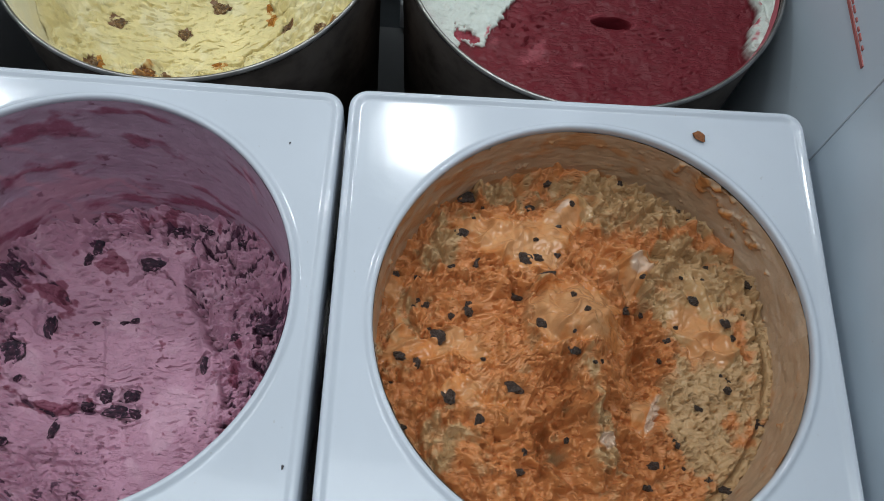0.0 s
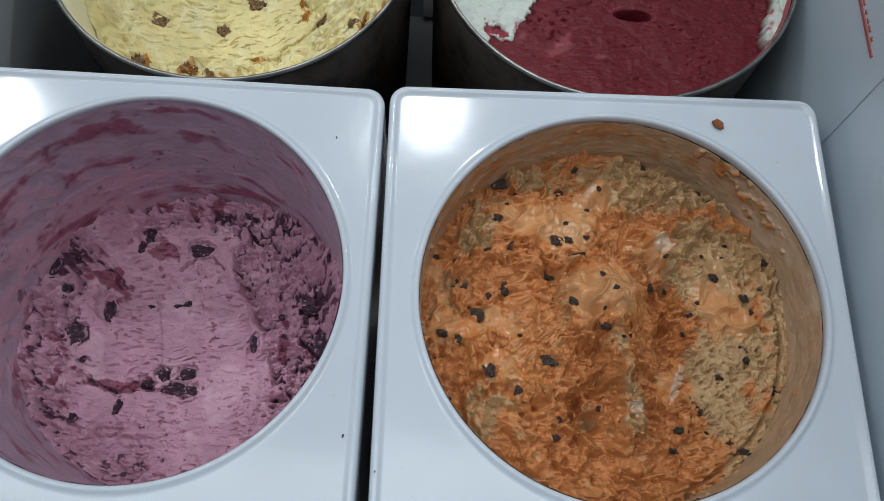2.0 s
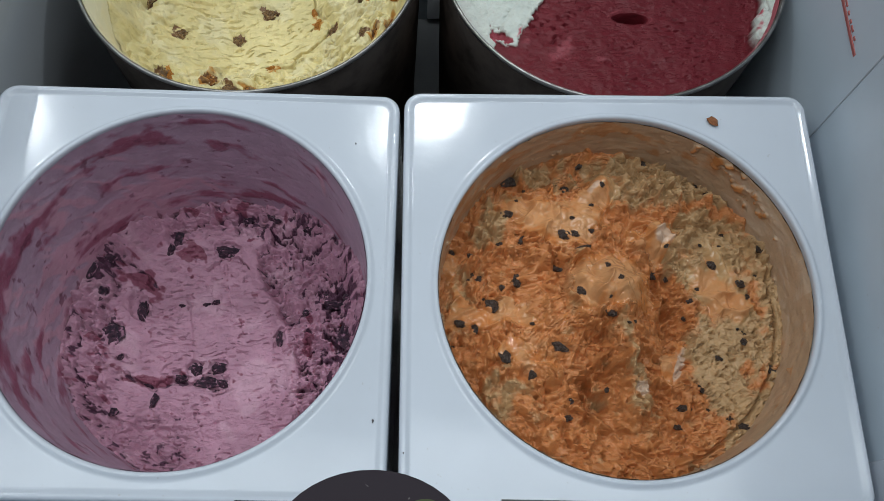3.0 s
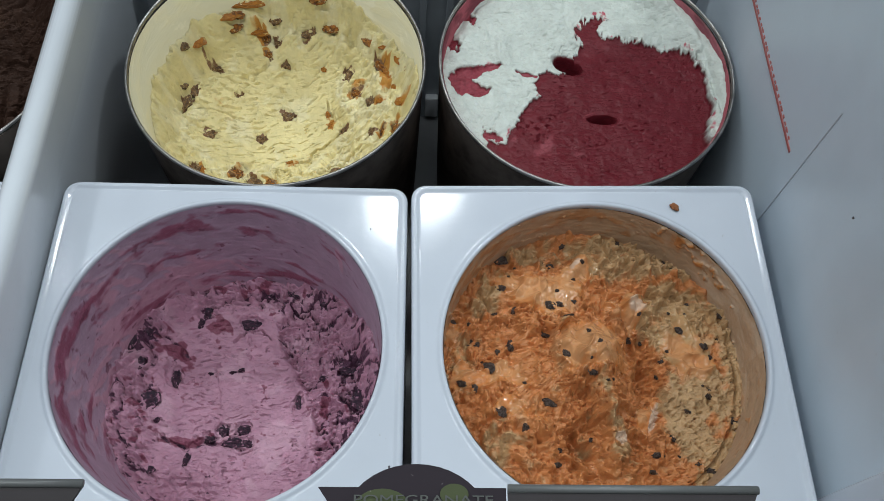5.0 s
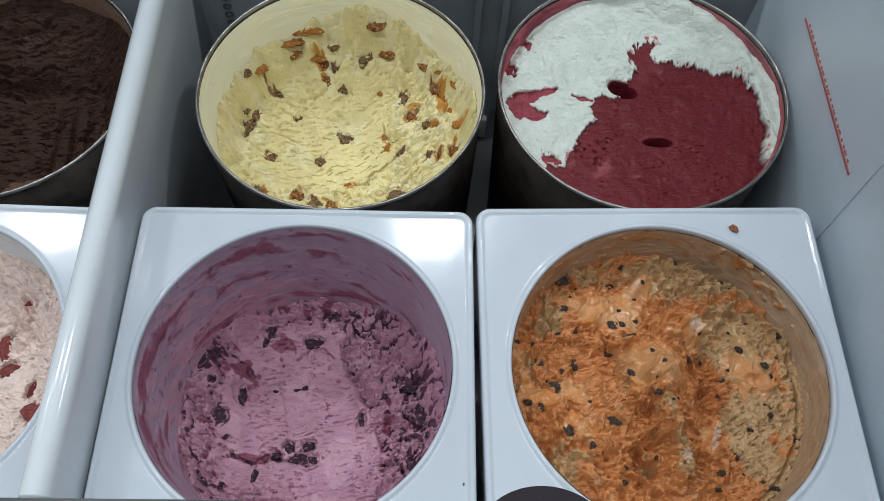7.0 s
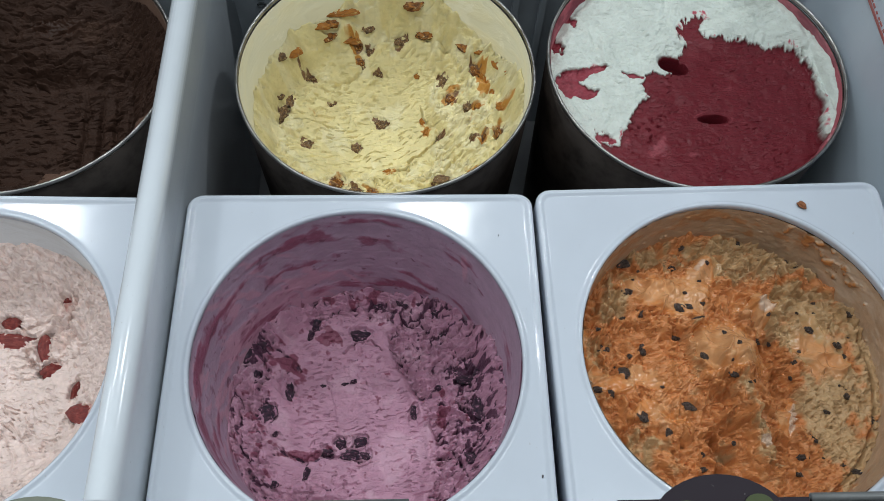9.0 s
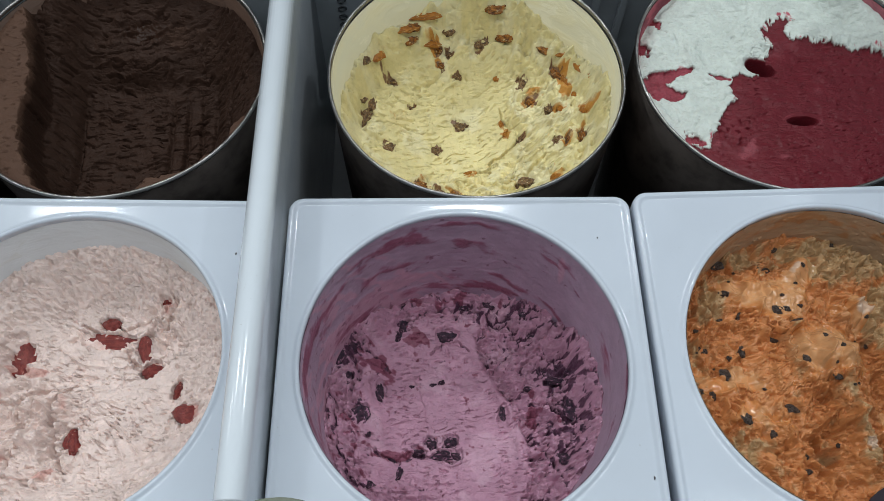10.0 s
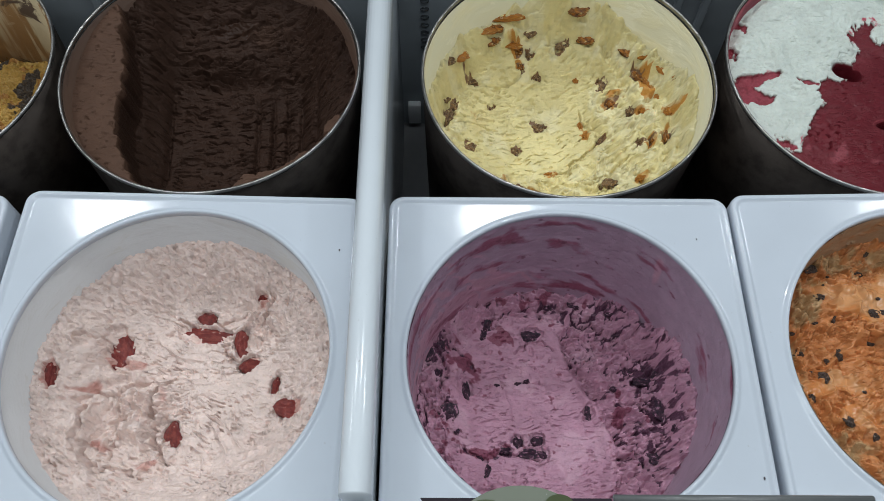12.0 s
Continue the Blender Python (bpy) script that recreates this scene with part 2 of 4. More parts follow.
class IceCream:
    """The ice cream in a tub: a worked surface over a solid body, with the tub's centre as its origin."""

    def __init__(self, cx, cy, radius, shape, material, label, base=-0.10, layers=(), taper=0.033):
        rr = np.linspace(0.003, 1, RINGS) * radius
        aa = np.arange(SEGS) * 2 * np.pi / SEGS
        u, v = np.outer(rr, np.cos(aa)), np.outer(rr, np.sin(aa))
        h, masks = shape(u, v)
        self.rr, self.h, self.radius = rr, h, radius
        # the tub narrows downwards, and the ice cream with it
        narrow = 1 + taper * h / radius * (np.hypot(u, v) / radius) ** 6
        u, v = u * narrow, v * narrow
        pts = np.stack([u, v, h], -1).reshape(-1, 3)
        low = np.stack([u[-1] * 0.9, v[-1] * 0.9, np.full(SEGS, h.min() + base)], -1)
        verts = np.concatenate([pts, low, [[0, 0, float(h[0].mean())]], [[0, 0, h.min() + base]]])
        i = np.arange(SEGS)
        j = (i + 1) % SEGS
        quads = np.concatenate([np.stack([k * SEGS + i, (k + 1) * SEGS + i, (k + 1) * SEGS + j, k * SEGS + j], -1) for k in range(RINGS)])
        top, foot = RINGS * SEGS + SEGS, RINGS * SEGS + SEGS + 1
        caps = np.concatenate([np.stack([np.full(SEGS, top), i, j], -1), np.stack([np.full(SEGS, foot), RINGS * SEGS + j, RINGS * SEGS + i], -1)])
        fields = {}
        for key in ("m1", "m2", "m3", "wet"):
            if key in masks:
                fields[key] = np.zeros(len(verts))
                fields[key][:pts.shape[0]] = np.clip(masks[key], 0, 1).reshape(-1)
        if layers:
            self.ob = new("ice_cream")
            pick, pick3 = fields["m1"][quads].mean(1) > 0.5, fields["m1"][caps].mean(1) > 0.5
            for (name, words_), chosen, chosen3 in zip(layers, (~pick, pick), (~pick3, pick3)):
                ob = new(name, self.mesh(name, verts, quads[chosen], caps[chosen3], fields, material))
                ob.parent = self.ob
                tagged(ob, words_)
        else:
            self.ob = new("ice_cream", self.mesh("ice_cream", verts, quads, caps, fields, material))
        tagged(self.ob, label, "ice cream", "tubs of ice cream")
        self.ob.location = (cx, cy, 0.9)

    def mesh(self, name, verts, quads, caps, fields, material):
        used = np.unique(np.concatenate([quads.reshape(-1), caps.reshape(-1)]))
        at = np.zeros(len(verts), int)
        at[used] = np.arange(len(used))
        me = bpy.data.meshes.new(name)
        me.from_pydata(verts[used].tolist(), [], at[quads].tolist() + at[caps].tolist())
        me.polygons.foreach_set("use_smooth", [True] * len(me.polygons))
        for key, values in fields.items():
            me.attributes.new(key, "FLOAT", "POINT").data.foreach_set("value", values[used])
        me.materials.append(material)
        return me

    def height(self, x, y):
        r, a = math.hypot(x, y), math.atan2(y, x) % (2 * math.pi)
        k = min(RINGS - 1, int(round(r / self.radius * (RINGS - 1))))
        return float(self.h[k, int(round(a / (2 * math.pi) * SEGS)) % SEGS])

    def lump(self, name, mesh, x, y, sx, sy, sz, turn, sink=0.3, label=""):
        x, y = x / 1000, y / 1000
        r = math.hypot(x, y)
        if r > self.radius - 0.004:
            x, y = x * (self.radius - 0.004) / r, y * (self.radius - 0.004) / r
        ob = new(name, mesh)
        ob.parent = self.ob
        ob.matrix_local = pose(x, y, self.height(x, y) + sz / 1000 * (0.5 - sink), random.uniform(-14, 14), random.uniform(-14, 14), turn) @ Matrix.Diagonal((sx / 1000, sy / 1000, sz / 1000, 1))
        return tagged(ob, label)


def lump_mesh(name, material, seed, rough=0.35, level=2, jag=1.6):
    """A rough lump about one unit across."""
    bm = bmesh.new()
    bmesh.ops.create_icosphere(bm, subdivisions=level, radius=0.5)
    for w in bm.verts:
        p = w.co.copy()
        w.co *= 1 + rough * noise.noise(p * jag * 2 + Vector((seed * 7.1, 0, 0))) + rough * 0.5 * noise.noise(p * jag * 5 + Vector((0, seed * 3.3, 0)))
    return finish(name, bm, material)


# ---- room ----
structure("floor", box_bm(-4, 4, -4, 4, -0.1, 0, 0), FLOOR, "grey shop floor under the freezer")
structure("ceiling", box_bm(-4, 4, -4, 4, 2.8, 2.9, 0), PAINT, "plain pale shop ceiling")
structure("wall_north", box_bm(-4, 4, 4, 4.1, 0, 2.8), PAINT, "plain painted shop wall")
structure("wall_south", box_bm(-4, 4, -4.1, -4, 0, 2.8), PAINT, "plain painted shop wall")
structure("wall_east", box_bm(4, 4.1, -4, 4, 0, 2.8), PAINT, "plain painted shop wall")
structure("wall_west", box_bm(-4.1, -4, -4, 4, 0, 2.8), PAINT, "plain painted shop wall")

# ---- freezer ----
WELL = 0.645
EAST, WEST, BACK, FRONT = 0.283, -1.40, 0.266, -0.266
freezer = thing("display_freezer", -0.55, 0, 0, "white display freezer with an open well for ice cream tubs", "freezer")


def fixed(name, bm, material, label="", smooth_it=False, bevel=0):
    bm.transform(Matrix.Translation((0.55, 0, 0)))
    return part(name, bm, material, freezer, label, smooth_it)


fixed("well_floor", box_bm(WEST, EAST, FRONT, BACK, WELL - 0.04, WELL), DARK, "dark floor of the freezer well")
fixed("side_wall", box_bm(EAST, EAST + 0.05, FRONT, BACK, WELL - 0.04, 1.14), LINER, "glossy pale side wall of the freezer")
fixed("side_wall", box_bm(WEST - 0.05, WEST, FRONT, BACK, WELL - 0.04, 1.14), LINER)
fixed("back_wall", box_bm(WEST - 0.05, EAST + 0.05, BACK, BACK + 0.05, WELL - 0.04, 0.925), GREYWALL, "dark grey frosted back wall with vent holes")
fixed("front_wall", box_bm(WEST - 0.05, EAST + 0.05, FRONT - 0.03, FRONT, WELL - 0.04, 0.93), LINER)
fixed("cabinet", box_bm(WEST - 0.08, EAST + 0.08, FRONT - 0.06, BACK + 0.08, 0.0, WELL - 0.045, 0.006), LINER, "white outer cabinet of the freezer")
fixed("corner_post", box_bm(EAST - 0.004, EAST + 0.05, FRONT - 0.05, -0.2265, WELL, 1.14, 0.003), WHITE, "white corner post")
# thin upright line, slightly greyer than the liner
fixed("wall_line", box_bm(EAST - 0.0006, EAST + 0.001, -0.0048, -0.0039, 0.86, 1.022), WALL_LINE, "thin grey line on the side wall")
fixed("front_glass", box_bm(WEST, EAST, -0.301, -0.295, 0.93, 1.196, 0.001), GLASS, "low clear glass screen")

# rounded divider between the two wells
prof = []
for k in range(13):
    a = math.pi * k / 12
    prof.append((0.0102 * math.cos(a), 0.9440 + 0.0105 * math.sin(a)))
prof = [(0.0088, WELL), (0.0088, 0.91)] + prof + [(-0.0088, 0.91), (-0.0088, WELL)]
DIVX = -0.2768
divider = structure("divider", loops_bm([[(DIVX + x, y, z) for x, z in prof] for y in (-0.232, -0.231, BACK)], True, True), DIVIDER,
                    "glossy white rounded divider between two freezer wells", "divider", True)


# ---- tubs ----
def square_radius(a, half, corner):
    """How far a rounded square reaches in the direction a."""
    c, s = abs(math.cos(a)), abs(math.sin(a))
    r = half / max(c, s)
    x, y = r * c, r * s
    k = half - corner
    if x > k and y > k:
        b = k * (c + s)
        r = b + math.sqrt(max(0, b * b - 2 * k * k + corner * corner))
    return r


def collar_bm(hole, half, ox=0.0):
    seg = 480
    loops = []
    inner = [(-0.0036, -0.0045), (-0.0040, -0.0006), (-0.0037, 0.0008), (-0.0029, 0.0018), (-0.0018, 0.0020), (-0.0008, 0.0015), (0.0002, 0.0006), (0.0012, 0.0001), (0.0022, 0.0), (0.0028, 0.0)]
    outer = [(-0.0074, 0.0), (-0.0068, 0.0), (-0.0056, 0.0004), (-0.0044, 0.0016), (-0.0030, 0.0022), (-0.0014, 0.0018), (-0.0003, 0.0004), (0.0001, -0.0016), (0.0014, -0.12),
             (-0.0010, -0.12), (-0.0025, -0.0035)]
    angles = [2 * math.pi * (i + 0.5) / seg for i in range(seg)]
    for d, z in inner:
        loops.append([((hole + d) * math.cos(a), (hole + d) * math.sin(a), z) for a in angles])
    for d, z in outer:
        loops.append([((square_radius(a, half + d, 0.0115 + d * 0.8)) * math.cos(a) + ox, (square_radius(a, half + d, 0.0115 + d * 0.8)) * math.sin(a), z) for a in angles])
    loops.append([((hole + 0.0005) * math.cos(a), (hole + 0.0005) * math.sin(a), -0.0040) for a in angles])
    loops.append([((hole - 0.0036) * math.cos(a), (hole - 0.0036) * math.sin(a), -0.0045) for a in angles])
    return loops_bm(loops)


def square_tub(cx, cy, wall_mat, label, hole=0.117, half=0.1312, lean=(0, 0, 0), ox=0.0):
    t = thing("square_ice_cream_tub", cx, cy, WELL, label, "ice cream tub", "front row of tubs")
    m = pose(0, 0, 0.9 - WELL, *lean)
    b = collar_bm(hole, half, ox)
    b.transform(m)
    part("collar", b, WHITE, t, "glossy white square plastic collar with a round hole")
    r = hole - 0.0039
    b = lathe([(0.002, 0.006), (r - 0.009, 0.006), (r - 0.0085, 0.010), (r, 0.2510), (r + 0.0028, 0.2505), (r + 0.0026, 0.235), (r - 0.004, 0.0), (0.002, 0.0)][::-1])
    part("inner_wall", b, wall_mat, t, "tub wall smeared with ice cream")
    return t


def round_tub(cx, cy, wall_mat, label, radius=0.126):
    t = thing("round_ice_cream_tub", cx, cy, WELL, label, "ice cream tub", "back row of tubs")
    top = 0.9 - WELL
    r = radius - 0.0022
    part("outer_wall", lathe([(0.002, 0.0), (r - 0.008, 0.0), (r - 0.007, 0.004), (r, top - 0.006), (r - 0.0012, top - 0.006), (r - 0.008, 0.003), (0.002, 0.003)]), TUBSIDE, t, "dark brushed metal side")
    part("inner_wall", lathe([(r - 0.0014, top - 0.006), (r - 0.0090, 0.006), (r - 0.0105, 0.006), (r - 0.0030, top - 0.006), (r - 0.0014, top - 0.006)]), wall_mat, t, "inner wall coated with ice cream")
    ring = [(r + 0.0000 + 0.0015 * math.cos(a), top - 0.0028 + 0.0022 * math.sin(a)) for a in (2 * math.pi * k / 10 for k in range(11))]
    part("rim", lathe(ring, 200, 0.0004), STEEL, t, "thin rolled steel rim, a little dented")
    return t


# ---- smears on the tub walls ----
def smear(tub, top, taper, depth, marks, material, label):
    """A thin uneven coat on a tub's inner wall: marks(angle, arc, down) gives its relief and its masks."""
    na, nd = 640, 130
    aa, dd = np.meshgrid(np.arange(na) * 2 * np.pi / na, np.linspace(0.0015, depth, nd))
    relief, masks = marks(np.degrees(aa), aa * top, dd)
    rad = top - taper * dd - 0.0003 - relief
    verts = np.stack([rad * np.cos(aa), rad * np.sin(aa), 0.9 - WELL - dd], -1).reshape(-1, 3)
    i, k = np.meshgrid(np.arange(na), np.arange(nd - 1))
    j = (i + 1) % na
    quads = np.stack([k * na + i, (k + 1) * na + i, (k + 1) * na + j, k * na + j], -1).reshape(-1, 4)
    me = bpy.data.meshes.new("smear")
    me.from_pydata(verts.tolist(), [], quads.tolist())
    me.polygons.foreach_set("use_smooth", [True] * len(me.polygons))
    for key, values in masks.items():
        me.attributes.new(key, "FLOAT", "POINT").data.foreach_set("value", np.clip(values, 0, 1).reshape(-1))
    me.materials.append(material)
    return part("smear", me, None, tub, label)


def bend(a, middle, width):
    """How near an angle lies to another: 0 to 1."""
    return np.exp(-(((a - middle + 180) % 360 - 180) / width) ** 2)


def berry_marks(a, s, d):
    x, y = s + 0.006 * fbm(s, d, 0.03, 3, 297), d + 0.006 * fbm(s, d, 0.03, 3, 299)
    tilt = y + 0.16 * (x - 0.25)
    arcs = fbm(x * 0.22, tilt, 0.015, 4, 301, 0.45)
    drags = fbm(x + 0.7 * y, y * 0.3, 0.013, 3, 305)
    spots = fbm(s, d, 0.022, 4, 309)
    leftish = bend(a, 160, 60)
    red = smooth(0.10, 0.95, 0.75 * arcs + 0.40 * spots + 0.50 * leftish * np.exp(-((y - 0.020) / 0.018) ** 2) + 0.50 * bend(a, 100, 40) * np.exp(-((y - 0.012) / 0.008) ** 2) + 0.55 * smooth(0.080, 0.110, y) * bend(a, 110, 70)
                 + 0.25 * bend(a, 205, 40) + 0.35 * np.exp(-((y - 0.050) / 0.014) ** 2) * bend(a, 130, 35))
    pink = smooth(0.05, 0.7, 0.8 * drags * leftish + 0.4 * arcs * leftish + 0.45 * leftish - 0.1 + 0.9 * bend(a + 40 * y, 47, 2.2) * smooth(0.075, 0.02, d) * smooth(0.0, 0.02, d) + 0.5 * smooth(0.06, 0.09, d) * bend(a, 130, 50))
    dark = smooth(0.45, 0.80, fbm(s, d, 0.010, 4, 313) * 0.8 + 0.3 * spots + 0.2 * leftish + 0.3 * smooth(0.10, 0.125, d) - 0.05)
    return 0.0004 * smooth(0, 0.6, pink) + 0.0003 * red + 0.0003 * spots, dict(m1=pink * 0.85, m2=red * 0.75, m3=dark * 0.6, wet=0.3 + 0 * a)


def orange_marks(a, s, d):
    arcs = fbm(s * 0.25, d + 0.08 * s + 0.004 * fbm(s, d, 0.03, 3, 319), 0.012, 4, 321, 0.45)
    spots = fbm(s, d, 0.010, 4, 325)
    lumps = smooth(0.15, 0.5, 0.8 * fbm(s, d, 0.008, 4, 329) + 0.9 * bend(a, 52, 9) * np.exp(-((d - 0.008) / 0.007) ** 2) + 0.8 * bend(a, 36, 10) * np.exp(-((d - 0.016) / 0.008) ** 2) - 0.45)
    orange_ = smooth(0.1, 0.7, 0.7 * arcs + 0.4 * spots + 0.5 * bend(a, 70, 30) * np.exp(-((d - 0.012) / 0.01) ** 2) + 0.5 * bend(a, 150, 40) + 0.5 * smooth(0.03, 0.05, d) * bend(a, 100, 50))
    pale = smooth(0.2, 0.7, 0.5 * arcs + 0.5 * bend(a, 20, 40) + 0.3 * bend(a, 110, 20) * np.exp(-((d - 0.02) / 0.01) ** 2))
    return 0.0022 * lumps + 0.0004 * spots, dict(m1=orange_ * 0.7, m2=pale * 0.6, m3=lumps * 0.9, wet=0.3 + 0 * a)


# ---- flavours ----
PINK_PIECES = [(-64, 32, 14, 25, 8), (1, 45, 36, 11, -4), (1, 60, 12, 8, 0), (33, 37, 9, 18, 8), (41, 20, 13, 9, 30), (-104, 3, 6, 16, 0), (80, -22, 18, 13, 0), (64, 2, 5, 11, -8), (-11, -37, 10, 14, 0),
               (47, 74, 6, 4, 0)]
BERRIES = [(-49, 86, 11, 10, 0), (-8, 76, 14, 9, 0), (63, 88, 12, 7, 0), (-69, 25, 8, 16, 8), (-84, 1, 13, 12, 30), (-94, 30, 5, 10, -20), (-102, 46, 9, 12, 0), (-92, 58, 11, 9, 0), (-23, -20, 8, 8, 0), (-6, -19, 9, 8, 20),
           (-13, -30, 14, 7, 0), (-2, -30, 9, 6, -15), (-34, -27, 9, 5, 0), (94, -1, 10, 15, 0), (84, 25, 14, 6, -10), (95, 28, 8, 6, 0), (40, 6, 5, 10, 0), (88, -40, 11, 10, 0)]
SMALL_BERRIES = [(-76, -16, 4, 4, 0), (-50, -45, 5, 11, -20), (-74, -58, 6, 5, 0), (-13, 34, 6, 3, 20), (-21, 32, 5, 3, 10), (68, 68, 7, 4, 0), (-58, -34, 12, 5, 10), (-52, 74, 5, 8, 0), (76, 36, 10, 4, 20), (62, 22, 7, 4, -10),
                 (-40, 30, 4, 3, 0), (100, -22, 6, 5, 0), (30, 98, 9, 4, -20), (8, 100, 8, 4, 15)]
TOFFEE = [(-57, 110, 9, 9, 10, 0), (-66, 100, 16, 7, 0, 2), (-60, 97, 11, 7, 0, 0), (-41, 101, 16, 6, -20, 2), (-32, 100, 9, 7, -20, 0), (-20, 110, 7, 7, 0, 1), (-50, 116, 20, 5, 0, 2), (24, 113, 12, 10, 0, 0), (12, 100, 12, 9, 20, 1),
          (35, 102, 12, 8, -30, 0), (46, 101, 7, 4, 0, 2), (-19, 97, 6, 6, 0, 1), (-28, 86, 6, 6, 0, 0), (-90, 73, 9, 10, 30, 2), (-80, 68, 13, 6, -10, 1)]
TOFFEE += [(-103, 62, 7, 6, 0, 1), (-98, 44, 7, 12, 20, 1), (-104, 39, 5, 5, 0, 1), (-102, 25, 8, 13, -15, 1), (-58, 52, 6, 4, 0, 1), (-11, 80, 8, 5, 0, 1), (-10, 38, 14, 9, -20, 1), (-34, 9, 8, 9, 20, 1), (-80, 2, 11, 10, 30, 1),
           (-84, -49, 12, 14, 0, 1), (-77, -51, 5, 14, 10, 2), (-49, -43, 11, 9, -15, 0), (-33, -50, 13, 8, -10, 1), (-16, -53, 9, 11, 0, 0), (-2, -20, 10, 4, 10, 2)]
TOFFEE += [(53, 67, 8, 14, -15, 1), (62, 47, 11, 8, 0, 0), (75, 82, 12, 6, -35, 0), (84, 64, 7, 14, 30, 0), (92, 48, 6, 18, 20, 2), (89, 75, 16, 4, -20, 2), (98, 33, 5, 8, 0, 2), (75, 28, 8, 7, 0, 1), (87, 25, 8, 6, 20, 2),
           (104, 10, 8, 8, 0, 2), (102, -11, 5, 12, -15, 0), (32, 32, 4, 10, 15, 2), (36, 20, 5, 7, 0, 2), (80, -12, 8, 5, 15, 1), (90, -14, 5, 5, 0, 0), (50, 12, 5, 8, -30, 1), (112, 62, 6, 11, 20, 2), (114, 42, 4, 8, 0, 2),
           (48, -51, 12, 8, 15, 1), (75, -53, 10, 5, 20, 2), (27, 74, 6, 5, 0, 2)]


def hollows(u, v, pieces, depth):
    """Sockets in which the larger pieces sit."""
    x2, y2 = u + 0.0022 * fbm(u, v, 0.009, 3, 95), v + 0.0022 * fbm(u, v, 0.009, 3, 99)
    out = 0.0
    for x, y, a, b, turn in pieces:
        out = np.maximum(out, hill(x2, y2, x, y, a * 0.62 + 1.2, b * 0.62 + 1.2, turn))
    return depth * smooth(0.24, 0.52, out + 0.20 * fbm(u, v, 0.0045, 2, 97))


def billow(u, v, size, octaves, seed):
    """Rounded clods with sharp creases between them."""
    w = 0.35 * size
    return np.abs(fbm(u + w * grad_noise(u / size, v / size, seed + 7), v + w * grad_noise(u / size, v / size, seed + 9), size, octaves, seed, 0.55)) - 0.3


def shape_orange(u, v):
    r = np.hypot(u, v)
    x0, y0 = u + 0.007 * fbm(u, v, 0.018, 4, 71), v + 0.007 * fbm(u, v, 0.018, 4, 76)
    h = -0.043 + 0.026 * hill(u, v, -8, 0, 30, 32) + 0.014 * hill(u, v, -62, -40, 42, 42) + 0.012 * hill(u, v, -34, 56, 34, 26) - 0.016 * hill(u, v, -40, 98, 60, 10, 6) - 0.010 * hill(u, v, 66, 96, 26, 8, -20)
    h += 0.016 * hill(u, v, 4, 4, 20, 17) + 0.010 * hill(u, v, -6, 84, 7, 16, -35) + 0.011 * hill(u, v, 36, 50, 13, 10, -20) + 0.010 * hill(u, v, 40, 88, 44, 10, -8) + 0.005 * smooth(0.100, 0.115, r) * smooth(0.02, 0.08, v)
    h += 0.026 * hill(x0, y0, 8, -48, 10, 32, 6) - 0.027 * hill(x0, y0, 38, 4, 10, 28, 10) - 0.026 * hill(x0, y0, -17, -58, 5, 18, 8) - 0.015 * hill(x0, y0, -15, -24, 11, 4, -20) - 0.010 * hill(u, v, -36, 24, 20, 4, 12)
    h -= 0.010 * hill(u, v, 62, 62, 30, 4, -6) + 0.008 * hill(u, v, -60, 76, 4, 12, 30)
    x, y = u + 0.010 * fbm(u, v, 0.035, 3, 61), v + 0.010 * fbm(u, v, 0.035, 3, 66)
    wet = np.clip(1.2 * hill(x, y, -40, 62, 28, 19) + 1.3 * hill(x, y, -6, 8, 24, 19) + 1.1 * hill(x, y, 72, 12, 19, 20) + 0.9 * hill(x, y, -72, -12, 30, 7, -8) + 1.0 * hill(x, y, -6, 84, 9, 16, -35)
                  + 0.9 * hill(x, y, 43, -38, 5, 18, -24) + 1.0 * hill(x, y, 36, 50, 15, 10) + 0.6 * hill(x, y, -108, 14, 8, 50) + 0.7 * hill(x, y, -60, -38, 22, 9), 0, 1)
    # sheen tints the melt its own peach, brightened as a painted highlight
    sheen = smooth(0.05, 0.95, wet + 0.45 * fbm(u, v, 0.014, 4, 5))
    wet = smooth(0.30, 0.62, wet + 0.08 + 0.26 * fbm(u, v, 0.018, 4, 4))
    tan = (1.5 * smooth(0.038, 0.056, x + 0.18 * np.minimum(y, 0)) - 0.55 + 0.7 * fbm(x, y, 0.026, 4, 8) + 1.3 * hill(x, y, 22, 96, 34, 20) + 0.8 * hill(x, y, -84, 56, 16, 12) + 0.8 * hill(x, y, -52, 100, 30, 12)
           + 1.1 * hill(x, y, 10, -56, 7, 24, 4) - 1.9 * hill(x, y, 36, 0, 18, 36) - 1.6 * hill(x, y, 72, 74, 24, 8, -10) - 1.2 * hill(x, y, 96, 64, 10, 18) + 0.6 * hill(x, y, -72, -66, 24, 16, -30) + 0.8 * hill(x, y, -106, -4, 12, 20)
           - 1.3 * hill(x, y, 98, 4, 8, 30) - 1.1 * hill(x, y, 90, -46, 14, 5, 20) - 1.0 * hill(x, y, 60, -80, 30, 5, 25))
    tan = smooth(-0.75, 0.85, tan + 0.55 * fbm(u, v, 0.009, 4, 15))
    rough = 1 - 0.93 * wet
    flat = smooth(0.040, 0.062, u) * smooth(0.050, 0.010, v)
    lumpy = 1 - 0.88 * flat
    # fibres that fan out from the mound
    ax, ay = u + 0.002, v - 0.020
    ang, rad = np.arctan2(ay, ax), np.hypot(ax, ay)
